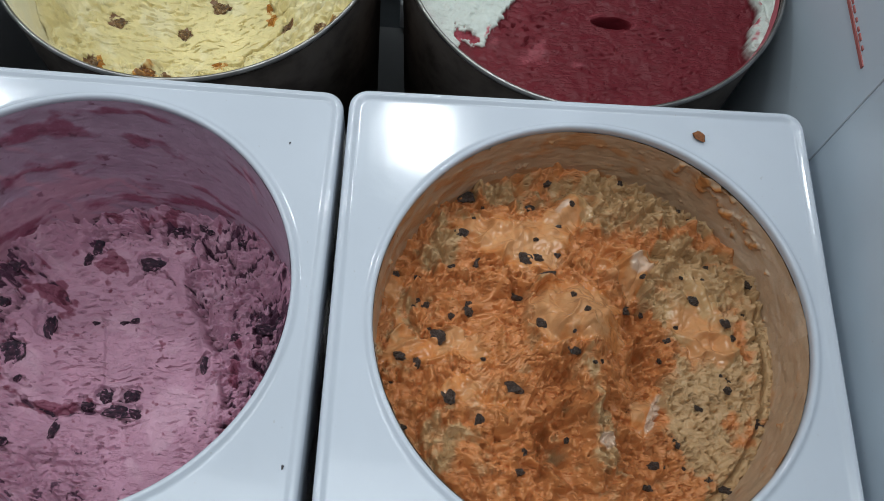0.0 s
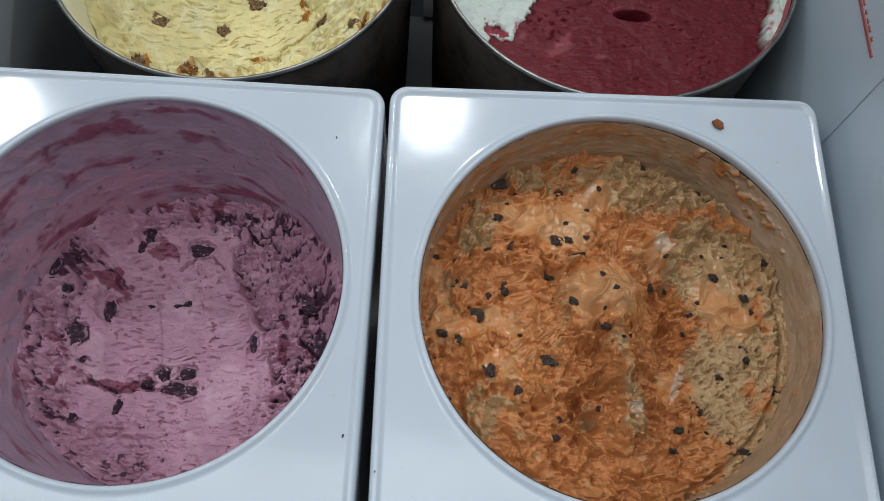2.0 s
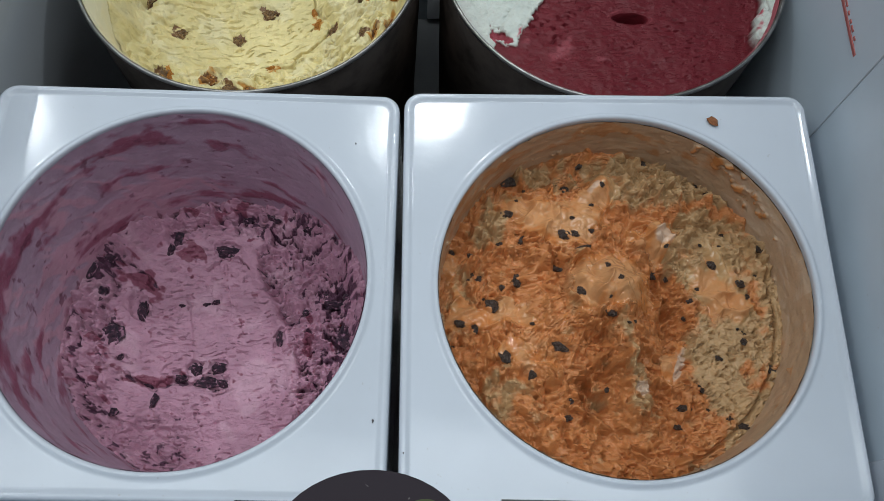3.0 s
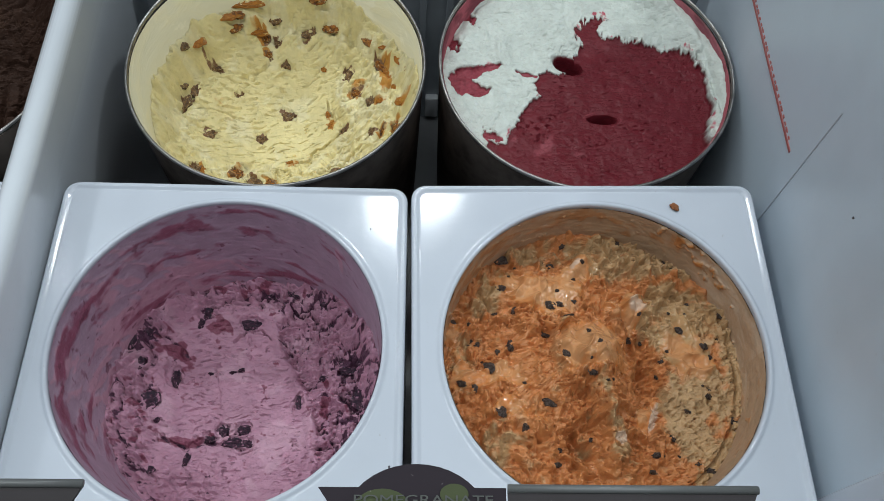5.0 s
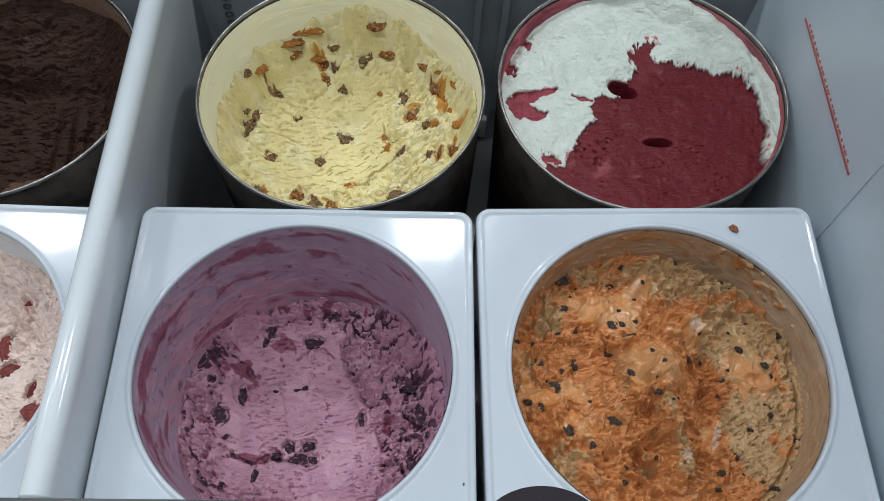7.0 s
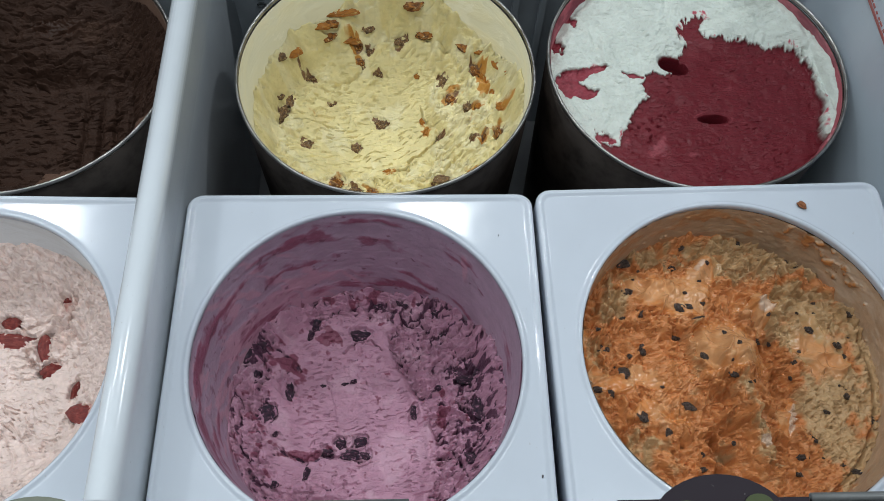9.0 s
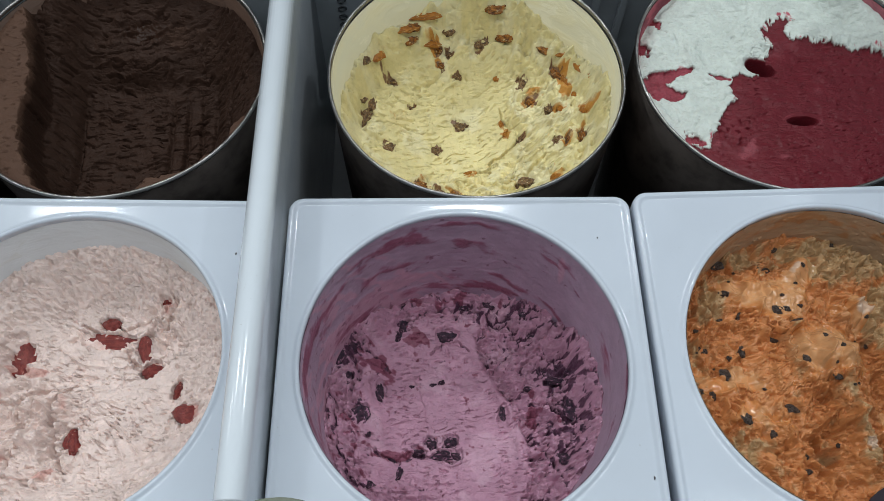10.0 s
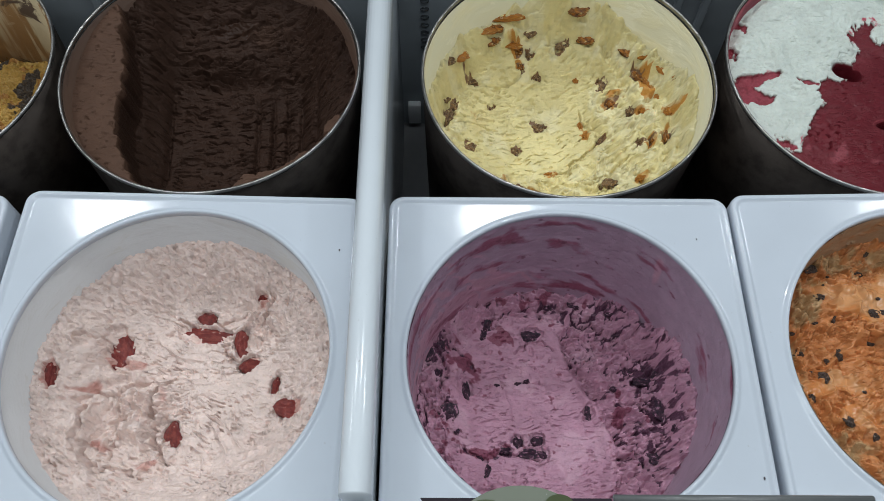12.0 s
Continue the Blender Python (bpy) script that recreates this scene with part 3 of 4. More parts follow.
    fan = smooth(0.35, 0.75, hill(u, v, -40, -26, 36, 26, 35) + 0.5 * hill(u, v, -60, 6, 22, 12) + 0.6 * hill(u, v, 24, -20, 12, 30)) * rough
    fibre = grad_noise(ang * 15 + 0.8 * fbm(u, v, 0.02, 2, 33), rad / 0.022, 31) + 0.6 * grad_noise(ang * 34, rad / 0.012, 32)
    h += fan * 0.0020 * fibre
    crumb = np.clip(smooth(-0.25, 0.3, fbm(u, v, 0.03, 2, 27)) + 0.6 * tan, 0, 1.2) * (1 - 0.8 * fan)
    h += lumpy * rough * (0.0150 * (1 - 0.4 * fan) * billow(u, v, 0.026, 3, 1) + 0.0085 * crumb * billow(u, v, 0.013, 3, 2) + 0.0026 * crumb * billow(u, v, 0.006, 2, 6))
    h += wet * (0.0085 * billow(u, v, 0.026, 2, 21) + 0.0050 * folds(u, v, 0.017, 48, 14, 1.6) + 0.0022 * billow(u, v, 0.011, 2, 24) + 0.0004 * fbm(u, v, 0.006, 2, 23))
    h += flat * rough * (0.0030 * billow(u, v, 0.011, 3, 16) + 0.0012 * billow(u, v, 0.004, 2, 19))
    h -= rough * (0.0024 + 0.0020 * flat) * tears(u, v, 0.007, 0.0026, 10, 11, 0.36, 0.10) * (1 - fan)
    h -= 0.0045 * rough * (1 - fan) * pores(u, v, 0.0046, 12, 0.36) + 0.0030 * rough * pores(u, v, 0.0030, 13, 0.36)
    # ragged step where the tan part has shrunk from the wall
    h -= 0.007 * np.exp(-((r - 0.1105 + 0.0016 * fbm(u, v, 0.02, 3, 17)) / 0.0010) ** 2) * smooth(0.02, 0.06, u) * smooth(0.075, 0.03, v)
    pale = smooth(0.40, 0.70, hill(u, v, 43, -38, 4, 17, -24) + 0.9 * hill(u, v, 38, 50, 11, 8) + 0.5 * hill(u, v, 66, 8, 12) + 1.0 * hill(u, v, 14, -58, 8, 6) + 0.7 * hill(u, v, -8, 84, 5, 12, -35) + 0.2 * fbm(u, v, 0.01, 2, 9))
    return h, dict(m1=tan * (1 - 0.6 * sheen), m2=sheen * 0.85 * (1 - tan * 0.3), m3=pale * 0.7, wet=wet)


PURPLE_RIDGE = [(14, 76), (23, 52), (36, 30), (46, 12), (55, -16), (58, -41), (53, -66)]


def shape_purple(u, v):
    r = np.hypot(u, v)
    x, y = u + 0.003 * fbm(u, v, 0.03, 3, 3), v + 0.003 * fbm(u, v, 0.03, 3, 6)
    past = inside(x, y, PURPLE_RIDGE + [(60, -140), (140, -140), (140, 90), (60, 120)])
    right = smooth(-0.001, 0.003, past)
    left = smooth(0.078, 0.094, -x + 0.15 * np.abs(y))
    rough = np.clip(0.05 + right + 0.8 * left + 0.9 * smooth(0.082, 0.096, y) + 0.6 * smooth(-0.045, -0.07, y) * smooth(0.0, -0.03, x), 0, 1)
    h = -0.153 + 0.036 * smooth(0.03, 0.105, u) + 0.024 * smooth(0.085, 0.114, u) * smooth(-0.09, -0.03, v) + 0.028 * smooth(0.045, 0.10, -u) + 0.012 * smooth(0.04, 0.10, v) + 0.014 * smooth(0.096, 0.114, r)
    h += 0.0035 * hill(0 * u, past, 0, -4, 1, 5) - 0.0060 * hill(0 * u, past, 0, 4, 1, 4) * smooth(0.09, 0.05, v)
    h -= hollows(u, v, BERRIES, 0.0045)
    step = smooth(-0.0010, 0.0010, x + 0.030 + 0.26 * (y - 0.01)) * smooth(-0.03, -0.010, y) * smooth(0.055, 0.03, y)
    h -= 0.0016 * step
    lines = (crack(u, v, [(-46, 90), (-24, 97), (-7, 101), (14, 104), (34, 84), (57, 76)], 2.2, 201) + crack(u, v, [(-106, 10), (-103, -25), (-92, -54), (-80, -72)], 1.8, 205) + crack(u, v, [(66, 39), (82, 44), (98, 44), (98, 68)], 2.6, 211)
             + crack(u, v, [(62, 8), (84, -2), (108, -18)], 2.4, 217) + crack(u, v, [(-80, 60), (-66, 50), (-60, 40)], 2.4, 223) + crack(u, v, [(-90, 20), (-84, 40), (-100, 62)], 2.6, 229) + crack(u, v, [(-70, -30), (-52, -36), (-34, -30), (-4, -36)], 2.6, 233)
             + crack(u, v, [(60, 60), (78, 66), (92, 84)], 2.0, 239) + crack(u, v, [(66, -30), (80, -44), (84, -70)], 2.2, 241) + crack(u, v, [(-24, 62), (0, 70), (10, 60)], 1.4, 245)).clip(0, 1)
    veins = smooth(0.13, 0.02, np.abs(fbm(u, v * 1.6, 0.026, 4, 401))) * np.clip(right + 0.7 * left + 0.5 * smooth(0.085, 0.10, v), 0, 1) * smooth(-0.2, 0.2, fbm(u, v, 0.03, 2, 405))
    lines = np.maximum(lines, 0.9 * veins)
    h -= 0.0060 * lines
    h += rough * (0.0130 * billow(u, v * 1.4, 0.032, 3, 31) + 0.0060 * billow(u, v * 1.3, 0.013, 3, 33) + 0.0020 * billow(u, v, 0.006, 2, 40)) + 0.0040 * right * folds(u, v, 0.016, 8, 44, 1.6)
    h += 0.0030 * fbm(u, v, 0.034, 3, 34) + 0.0003 * fbm(u, v, 0.004, 2, 35)
    h -= (0.0034 + 0.0026 * rough) * tears(u, v, 0.0075, 0.0023, 10, 36, 0.27, 0.09) * smooth(-0.35, 0.25, fbm(u, v, 0.03, 2, 45)) + 0.0030 * rough * pores(u, v, 0.005, 14)
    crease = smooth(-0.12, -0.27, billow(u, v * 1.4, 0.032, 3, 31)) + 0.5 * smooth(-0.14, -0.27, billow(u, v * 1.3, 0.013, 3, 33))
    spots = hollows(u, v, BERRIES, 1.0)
    # darker tone in scattered spots, creases, cracks and berry sockets
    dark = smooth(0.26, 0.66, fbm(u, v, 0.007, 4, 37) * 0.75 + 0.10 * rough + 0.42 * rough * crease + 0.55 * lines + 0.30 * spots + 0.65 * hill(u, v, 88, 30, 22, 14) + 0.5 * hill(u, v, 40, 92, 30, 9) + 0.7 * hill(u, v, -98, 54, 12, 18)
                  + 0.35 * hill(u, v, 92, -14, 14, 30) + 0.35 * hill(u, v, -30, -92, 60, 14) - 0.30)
    red = smooth(0.30, 0.60, fbm(u, v, 0.011, 3, 38) * 0.55 + 1.0 * hill(u, v, -36, 72, 13, 9) + 0.8 * hill(u, v, -82, 50, 18, 8, -30) + 0.8 * hill(u, v, -56, -32, 26, 6) + 0.7 * hill(u, v, -62, 46, 10, 14, 20) + 0.5 * hill(u, v, -30, 108, 60, 9)
                 + 0.45 * hill(u, v, 70, 0, 14, 20) + 0.35 * hill(u, v, -90, -20, 12, 40))
    pale = smooth(0.0, 0.6, 0.8 * fbm(u, v, 0.030, 3, 39) + 0.4 * hill(u, v, 30, -30, 30, 50) - 0.2 * rough + 0.5 * hill(u, v, 38, 66, 16, 26))
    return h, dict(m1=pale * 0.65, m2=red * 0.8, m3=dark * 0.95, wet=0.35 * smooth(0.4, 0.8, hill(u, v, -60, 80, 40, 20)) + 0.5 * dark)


def shape_pink(u, v):
    r = np.hypot(u, v)
    h = -0.076 + 0.034 * smooth(0.06, 0.115, r) + 0.008 * smooth(0.02, 0.10, u - 0.5 * v) + 0.004 * fbm(u, v, 0.045, 3, 41)
    x, y = u + 0.006 * fbm(u, v, 0.03, 3, 241), v + 0.006 * fbm(u, v, 0.03, 3, 243)
    swirl = np.clip(hill(u, v, -42, -34, 36, 32) + 0.7 * hill(u, v, 46, 56, 26, 24) + 0.6 * hill(u, v, -70, 26, 22, 16), 0, 1)
    h += swirl * 0.026 * billow(u, v, 0.034, 4, 42) + 0.0014 * billow(u, v, 0.010, 3, 43)
    h += 0.005 * hill(x, y, -76, -34, 4, 34, -8) + 0.006 * hill(x, y, -44, -22, 5, 26, -18) + 0.005 * hill(x, y, -20, -6, 22, 5, 24) - 0.007 * hill(x, y, -62, -40, 9, 22) - 0.006 * hill(x, y, -62, 0, 36, 4, 12) + 0.006 * hill(x, y, -36, -64, 26, 5, 10)
    back = smooth(0.052, 0.080, v + 0.3 * np.abs(u) - 0.01)
    ring = smooth(0.080, 0.104, r)
    # scraped dashes, and curled flakes towards the back wall
    torn = tears(u, v + 0.10 * u, 0.0085, 0.0024, -12, 44, 0.30, 0.08)
    torn2 = tears(u, v, 0.0060, 0.0022, -24, 144, 0.30, 0.10)
    ang = np.arctan2(v, u)
    flakes = smooth(0.10, 0.26, grad_noise(ang * 24 + 0.5 * fbm(u, v, 0.02, 2, 146), (r + 0.3 * u) / 0.0044, 145))
    h -= (1 - 0.6 * back) * smooth(-0.5, 0.3, fbm(u, v, 0.035, 2, 147)) * (0.0034 * torn + 0.0018 * torn2) + np.maximum(back, 0.5 * ring) * 0.0032 * flakes + 0.0020 * pores(u, v, 0.0045, 48, 0.36)
    h += 0.0022 * ring * billow(u, v, 0.007, 2, 45)
    h -= hollows(u, v, PINK_PIECES, 0.0055)
    h -= 0.0075 * (crack(u, v, [(-88, -12), (-62, -6), (-36, 4)], 3.0, 271) + crack(u, v, [(-80, -22), (-77, -46), (-62, -66), (-36, -68)], 3.2, 273) + crack(u, v, [(-56, -12), (-50, -34), (-54, -58)], 2.6, 275)
                   + crack(u, v, [(-34, -22), (-24, -44), (-12, -60)], 2.6, 277) + crack(u, v, [(-16, 10), (-32, -8), (-28, -30)], 2.4, 279) + crack(u, v, [(20, 34), (28, 22), (38, 12)], 2.0, 281) + crack(u, v, [(-22, 56), (0, 54), (22, 58)], 1.6, 283)
                   + crack(u, v, [(-92, 34), (-76, 36), (-58, 22)], 1.8, 285) + crack(u, v, [(50, 52), (58, 66), (54, 80)], 1.8, 287)).clip(0, 1)
    h += 0.0090 * swirl * folds(u, v, 0.020, -30, 49) + 0.0030 * (1 - swirl) * (1 - back) * folds(u, v, 0.022, 12, 50)
    pink = smooth(0.42, 0.85, 0.95 * hill(x, y, -78, -2, 20, 5, 8) + 1.0 * hill(x, y, -48, 17, 22, 6, -6) + 0.9 * hill(x, y, -62, -46, 14, 12) + 0.9 * hill(x, y, -24, -63, 13, 6) + 0.7 * hill(x, y, -26, -10, 16, 12)
                  + 0.8 * hill(x, y, 54, 66, 9, 12) + 0.5 * hill(u, v, 78, -10, 12) + 0.6 * hill(u, v, -104, 3, 9, 14) + 0.25 * fbm(u, v, 0.014, 3, 46) + 0.6 * hollows(u, v, PINK_PIECES, 1.0))
    return h, dict(m1=pink * 0.55, wet=0.2 * pink)


def shape_yellow(u, v):
    r = np.hypot(u, v)
    low_pieces = [p for p in TOFFEE if math.hypot(p[0], p[1]) < 106]
    x, y = u + 0.006 * fbm(u, v, 0.03, 3, 251), v + 0.006 * fbm(u, v, 0.03, 3, 253)
    h = -0.130 + 0.040 * smooth(0.02, 0.115, np.hypot(0.95 * u + 0.012, v - 0.01)) + 0.010 * smooth(0.05, 0.10, v) + 0.018 * smooth(0.04, 0.11, u) + 0.002 * fbm(u, v, 0.05, 3, 51)
    rise = smooth(0.1045, 0.1235, r + 0.0025 * fbm(u, v, 0.025, 3, 151)) * smooth(-0.03, 0.03, v + 0.2 * np.abs(u))
    h += rise * (0.040 + 0.012 * hill(u, v, 15, 120, 45, 40) - 0.026 * hill(u, v, 90, 80, 40, 40) - 0.012 * hill(u, v, -60, 105, 26, 26)) + 0.010 * hill(u, v, 20, 104, 40, 18)
    lump = np.clip(0.12 + 0.8 * smooth(0.080, 0.098, y - 0.2 * np.abs(x)) + 0.9 * smooth(0.030, 0.052, x) + 0.9 * smooth(-0.012, -0.030, y - 0.2 * x) + 0.7 * smooth(-0.080, -0.095, x), 0, 1)
    h += lump * (0.0125 * billow(u, v, 0.034, 3, 52) + 0.0045 * billow(u, v, 0.013, 2, 53))
    terraces = folds(u, v, 0.013, 22, 158, 1.2) * smooth(0.35, 0.7, hill(u, v, -20, 74, 60, 16, 8) + 0.6 * hill(u, v, 60, 30, 24, 30))
    h += 0.0045 * terraces
    h -= (0.0024 + 0.0030 * lump) * tears(u, v, 0.010, 0.0026, 16, 54, 0.30, 0.10) + 0.0025 * lump * pores(u, v, 0.005, 58)
    h -= 0.0030 * tears(u, v + 0.5 * (u + 0.08), 0.012, 0.0030, 42, 57, 0.24, 0.10) * hill(u, v, -68, 36, 30, 40)
    h -= 0.0060 * crack(u, v, [(8, -22), (26, -8), (44, 6)], 1.8, 261) + 0.0050 * crack(u, v, [(-60, 62), (-40, 72), (-26, 84)], 1.6, 263) + 0.0050 * crack(u, v, [(30, 46), (36, 30), (32, 16)], 1.6, 265) + 0.006 * crack(u, v, [(20, -44), (44, -40), (62, -30)], 2.0, 267)
    h -= hollows(u, v, [p[:5] for p in low_pieces if p[5] < 2], 0.0016)
    h += 0.0040 * lump * folds(u, v, 0.016, 20, 59)
    stains = hollows(x, y, [(p[0], p[1], p[2] * 1.25, p[3] * 1.15, p[4]) for p in low_pieces if p[5] != 1], 1.0)
    syrup = smooth(0.30, 0.72, 0.4 * hill(x, y, 86, 60, 22, 5, -50) + 0.45 * hill(x, y, 26, -8, 26, 2, 36) + 0.5 * hill(x, y, -78, -52, 5, 13) + 0.4 * hill(x, y, -84, 34, 9, 20, -40) + 0.26 * fbm(u, v, 0.013, 3, 55) + 0.60 * stains)
    bits = hollows(u + 0.0012 * fbm(u, v, 0.004, 2, 257), v + 0.0012 * fbm(u, v, 0.004, 2, 259), [(p[0], p[1], p[2] * 0.95, p[3] * 0.95, p[4]) for p in low_pieces if p[5] < 2], 1.0)
    brown = smooth(0.35, 0.75, 0.66 * bits + 0.36 * fbm(u, v, 0.005, 3, 255))
    pale = smooth(0.0, 0.6, fbm(u, v, 0.028, 3, 56) + 0.5 * lump - 0.2)
    tint = 0.25 * smooth(0.3, 0.8, hill(x, y, -66, 36, 26, 12, 45) + 0.7 * hill(x, y, 66, 14, 18, 10))
    return h, dict(m1=pale * 0.8, m2=syrup * 0.85 + tint, m3=brown * 0.9, wet=0.6 * np.maximum(syrup, brown))


RED_FIELD = [(-72, -70), (-62, -56), (-55, -40), (-46, -25), (-38, -18), (-44, -6), (-40, 2), (-28, 8), (-15, 6), (-6, 15), (-8, 26), (3, 38), (-3, 58), (8, 67), (23, 74), (26, 70), (20, 60), (23, 49), (45, 46), (60, 43), (73, 37),
             (98, 36), (108, 28), (112, 11), (112, -8), (113, -30), (106, -52), (102, -66), (112, -74), (90, -110), (46, -128), (-26, -128), (-72, -100), (-90, -66)]


def shape_raspberry(u, v):
    r = np.hypot(u, v)
    # fine fringes along the torn border
    fringe = 0.0040 * grad_noise(u / 0.0032, v / 0.012, 160) + 0.0022 * grad_noise(u / 0.0016, v / 0.006, 161)
    d = inside(u, v, RED_FIELD) + 0.0030 * fbm(u, v, 0.014, 4, 61) + fringe * smooth(-0.02, 0.03, v) + 0.0012 * fbm(u, v, 0.004, 2, 62)
    red = smooth(-0.0010, 0.0010, d)
    patch = np.clip(1.1 * hill(u, v, -106, -6, 16, 13) + 0.9 * hill(u, v, -84, 10, 22, 5, 12) + 0.8 * hill(u, v, -92, -16, 14, 6) + 1.0 * hill(u, v, -118, 46, 8, 26, 20) + 0.9 * hill(u, v, -102, 72, 8, 24, 38) + 0.7 * hill(u, v, -84, -64, 20, 8, -40)
                    + 0.8 * hill(u, v, -50, 4, 12, 4, -20), 0, 1)
    spot = smooth(0.50, 0.66, patch + 0.30 * fbm(u, v, 0.010, 4, 63))
    red = np.maximum(red, smooth(0.3, 0.6, hill(u, v, -12, 16, 15, 10, -20)))
    white = (1 - red) * (1 - spot)
    h = -0.025 + 0.0015 * fbm(u, v, 0.06, 2, 64) + white * (0.0030 + 0.0036 * billow(u, v, 0.040, 4, 65) + 0.0006 * billow(u, v, 0.009, 3, 66)) + 0.013 * white * smooth(0.100, 0.124, r) * smooth(-0.02, 0.03, u)
    h += 0.008 * smooth(0.070, 0.120, v) - 0.004 * smooth(0.116, 0.124, r) * smooth(0.0, 0.05, v)
    h += 0.006 * hill(u, v, 38, 60, 14, 12) + 0.004 * hill(u, v, 78, 52, 30, 8, -12) + 0.005 * hill(u, v, -18, 34, 20, 10, 40)
    h -= white * 0.004 * hill(u, v, 116, -10, 2.2, 50, 4) + 0.0016 * white * tears(u, v, 0.007, 0.003, 50, 162, 0.36, 0.10) * hill(u, v, -16, 40, 26, 24)
    h += (1 - white) * (0.0008 * fbm(u, v, 0.012, 3, 67) - 0.0024 * tears(u, v, 0.0050, 0.0018, -4, 68, 0.38, 0.10) * smooth(-0.1, 0.4, fbm(u, v, 0.04, 2, 78)) - 0.0012 * tears(u, v, 0.010, 0.0024, 8, 79, 0.44, 0.10))
    h -= (1 - white) * 0.004 * pores(u, v, 0.0042, 163, 0.30) * np.clip(hill(u, v, -44, -50, 20, 26) + hill(u, v, 12, -88, 20, 9), 0, 1)
    h -= 0.020 * smooth(0.35, 0.7, hill(u, v, 15, -42, 14, 5)) + 0.030 * smooth(0.3, 0.6, hill(u, v, -11, 15, 13, 8, -20))
    blush = smooth(0.35, 0.75, 0.55 * smooth(-0.010, 0.0, d) * (1 - red) + 0.9 * spot + 0.30 * fbm(u, v, 0.012, 3, 69) + 0.5 * hill(u, v, 20, 80, 18, 3, 8) + 0.5 * hill(u, v, -88, 14, 18, 6) - 0.1)
    frost = smooth(0.3, 0.8, 0.55 * fbm(u, v, 0.02, 3, 70) + 0.6 * hill(u, v, -34, -66, 7, 16, -20) + 0.5 * hill(u, v, -58, -76, 20, 10) + 0.35 * hill(u, v, -6, -78, 44, 5, 10) + 0.6 * np.exp(-((np.hypot((u - 0.015) / 1.0, (v + 0.042) * 2.2) - 0.0165) / 0.0012) ** 2))
    return h, dict(m1=white, m2=blush * (1 - red) * (0.95 - 0.5 * spot), m3=frost * red * 0.5, wet=0.3 * red)


CHOC_LEDGE = [(-140, 140), (-100, 120), (-96, 94), (-89, 53), (-82, 20), (-81, -12), (-81, -36), (-73, -64), (-61, -90), (-46, -106), (-46, -140), (-140, -140)]
CHOC_FRONT = [(14, -112), (26, -104), (39, -95), (66, -87), (86, -70), (96, -56), (100, -40), (109, -34), (140, -40), (100, -140), (10, -140)]


def shape_chocolate(u, v):
    x, y = u + 0.0028 * fbm(u, v, 0.014, 3, 171), v + 0.0028 * fbm(u, v, 0.014, 3, 173)
    ledge = np.maximum(smooth(-0.0022, 0.0022, inside(x, y, CHOC_LEDGE)), smooth(-0.002, 0.002, inside(x, y, CHOC_FRONT)))
    low = -0.092 - 0.007 * hill(u, v, -12, 44, 34, 7) + 0.045 * smooth(0.055, 0.118, u) + 0.060 * smooth(0.02, 0.12, v) + 0.030 * smooth(-0.05, -0.115, v)
    low += 0.010 * hill(u, v, -8, 64, 40, 12) + 0.030 * smooth(-0.050, -0.082, u)
    bow = v - 2.4 * (u + 0.02) ** 2 + 0.003 * fbm(u, v, 0.03, 3, 71)
    low += 0.0032 * folds(u, bow, 0.0085, 0, 72, 0.7) + 0.0012 * grad_noise(bow / 0.0062, u / 0.040, 72) - 0.0036 * tears(u, bow, 0.014, 0.0026, 0, 73, 0.24, 0.12)
    low += 0.0014 * billow(u, v, 0.010, 3, 74) + 0.003 * fbm(u, v, 0.04, 2, 75)
    for at, deep in ((24, 4), (38, 5), (52, 4), (66, 5), (-58, 5), (82, 4)):
        low -= deep / 1000 * np.exp(-((u - at / 1000 + 0.06 * v + 0.001 * fbm(u, v, 0.02, 2, 76)) / 0.0022) ** 2) * smooth(0.06, 0.0, v)
    high = -0.021 + 0.014 * smooth(0.0, 0.08, v) + 0.0012 * fbm(u, v, 0.03, 3, 175) - 0.0022 * tears(u, v, 0.007, 0.0026, 14, 176, 0.40, 0.10)
    h = low + (np.maximum(high, low) - low) * ledge
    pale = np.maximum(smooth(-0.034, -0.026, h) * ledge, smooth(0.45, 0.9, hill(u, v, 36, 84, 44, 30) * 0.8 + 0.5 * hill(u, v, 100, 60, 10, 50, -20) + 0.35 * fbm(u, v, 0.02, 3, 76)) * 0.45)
    gloss = smooth(0.45, 0.7, hill(u, v, -4, 86, 30, 10) + 0.25 * fbm(u, v, 0.014, 3, 177))
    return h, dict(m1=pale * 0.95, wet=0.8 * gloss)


def shape_caramel(u, v):
    h = -0.132 + 0.02 * smooth(0.0, 0.12, u) + 0.008 * fbm(u, v, 0.03, 4, 81) + 0.003 * np.abs(fbm(u, v, 0.008, 3, 82)) - 0.003 * tears(u, v, 0.01, 0.003, 10, 83)
    return h, dict(m1=smooth(0.1, 0.4, fbm(u, v, 0.02, 3, 84)), m2=smooth(0.15, 0.4, fbm(u, v, 0.03, 3, 85)), wet=0 * u)


def shape_plain(u, v):
    h = -0.07 + 0.004 * fbm(u, v, 0.03, 4, 91) - 0.002 * tears(u, v, 0.01, 0.003, 10, 92)
    return h, dict(m1=smooth(0.1, 0.5, fbm(u, v, 0.03, 3, 93)), wet=0 * u)


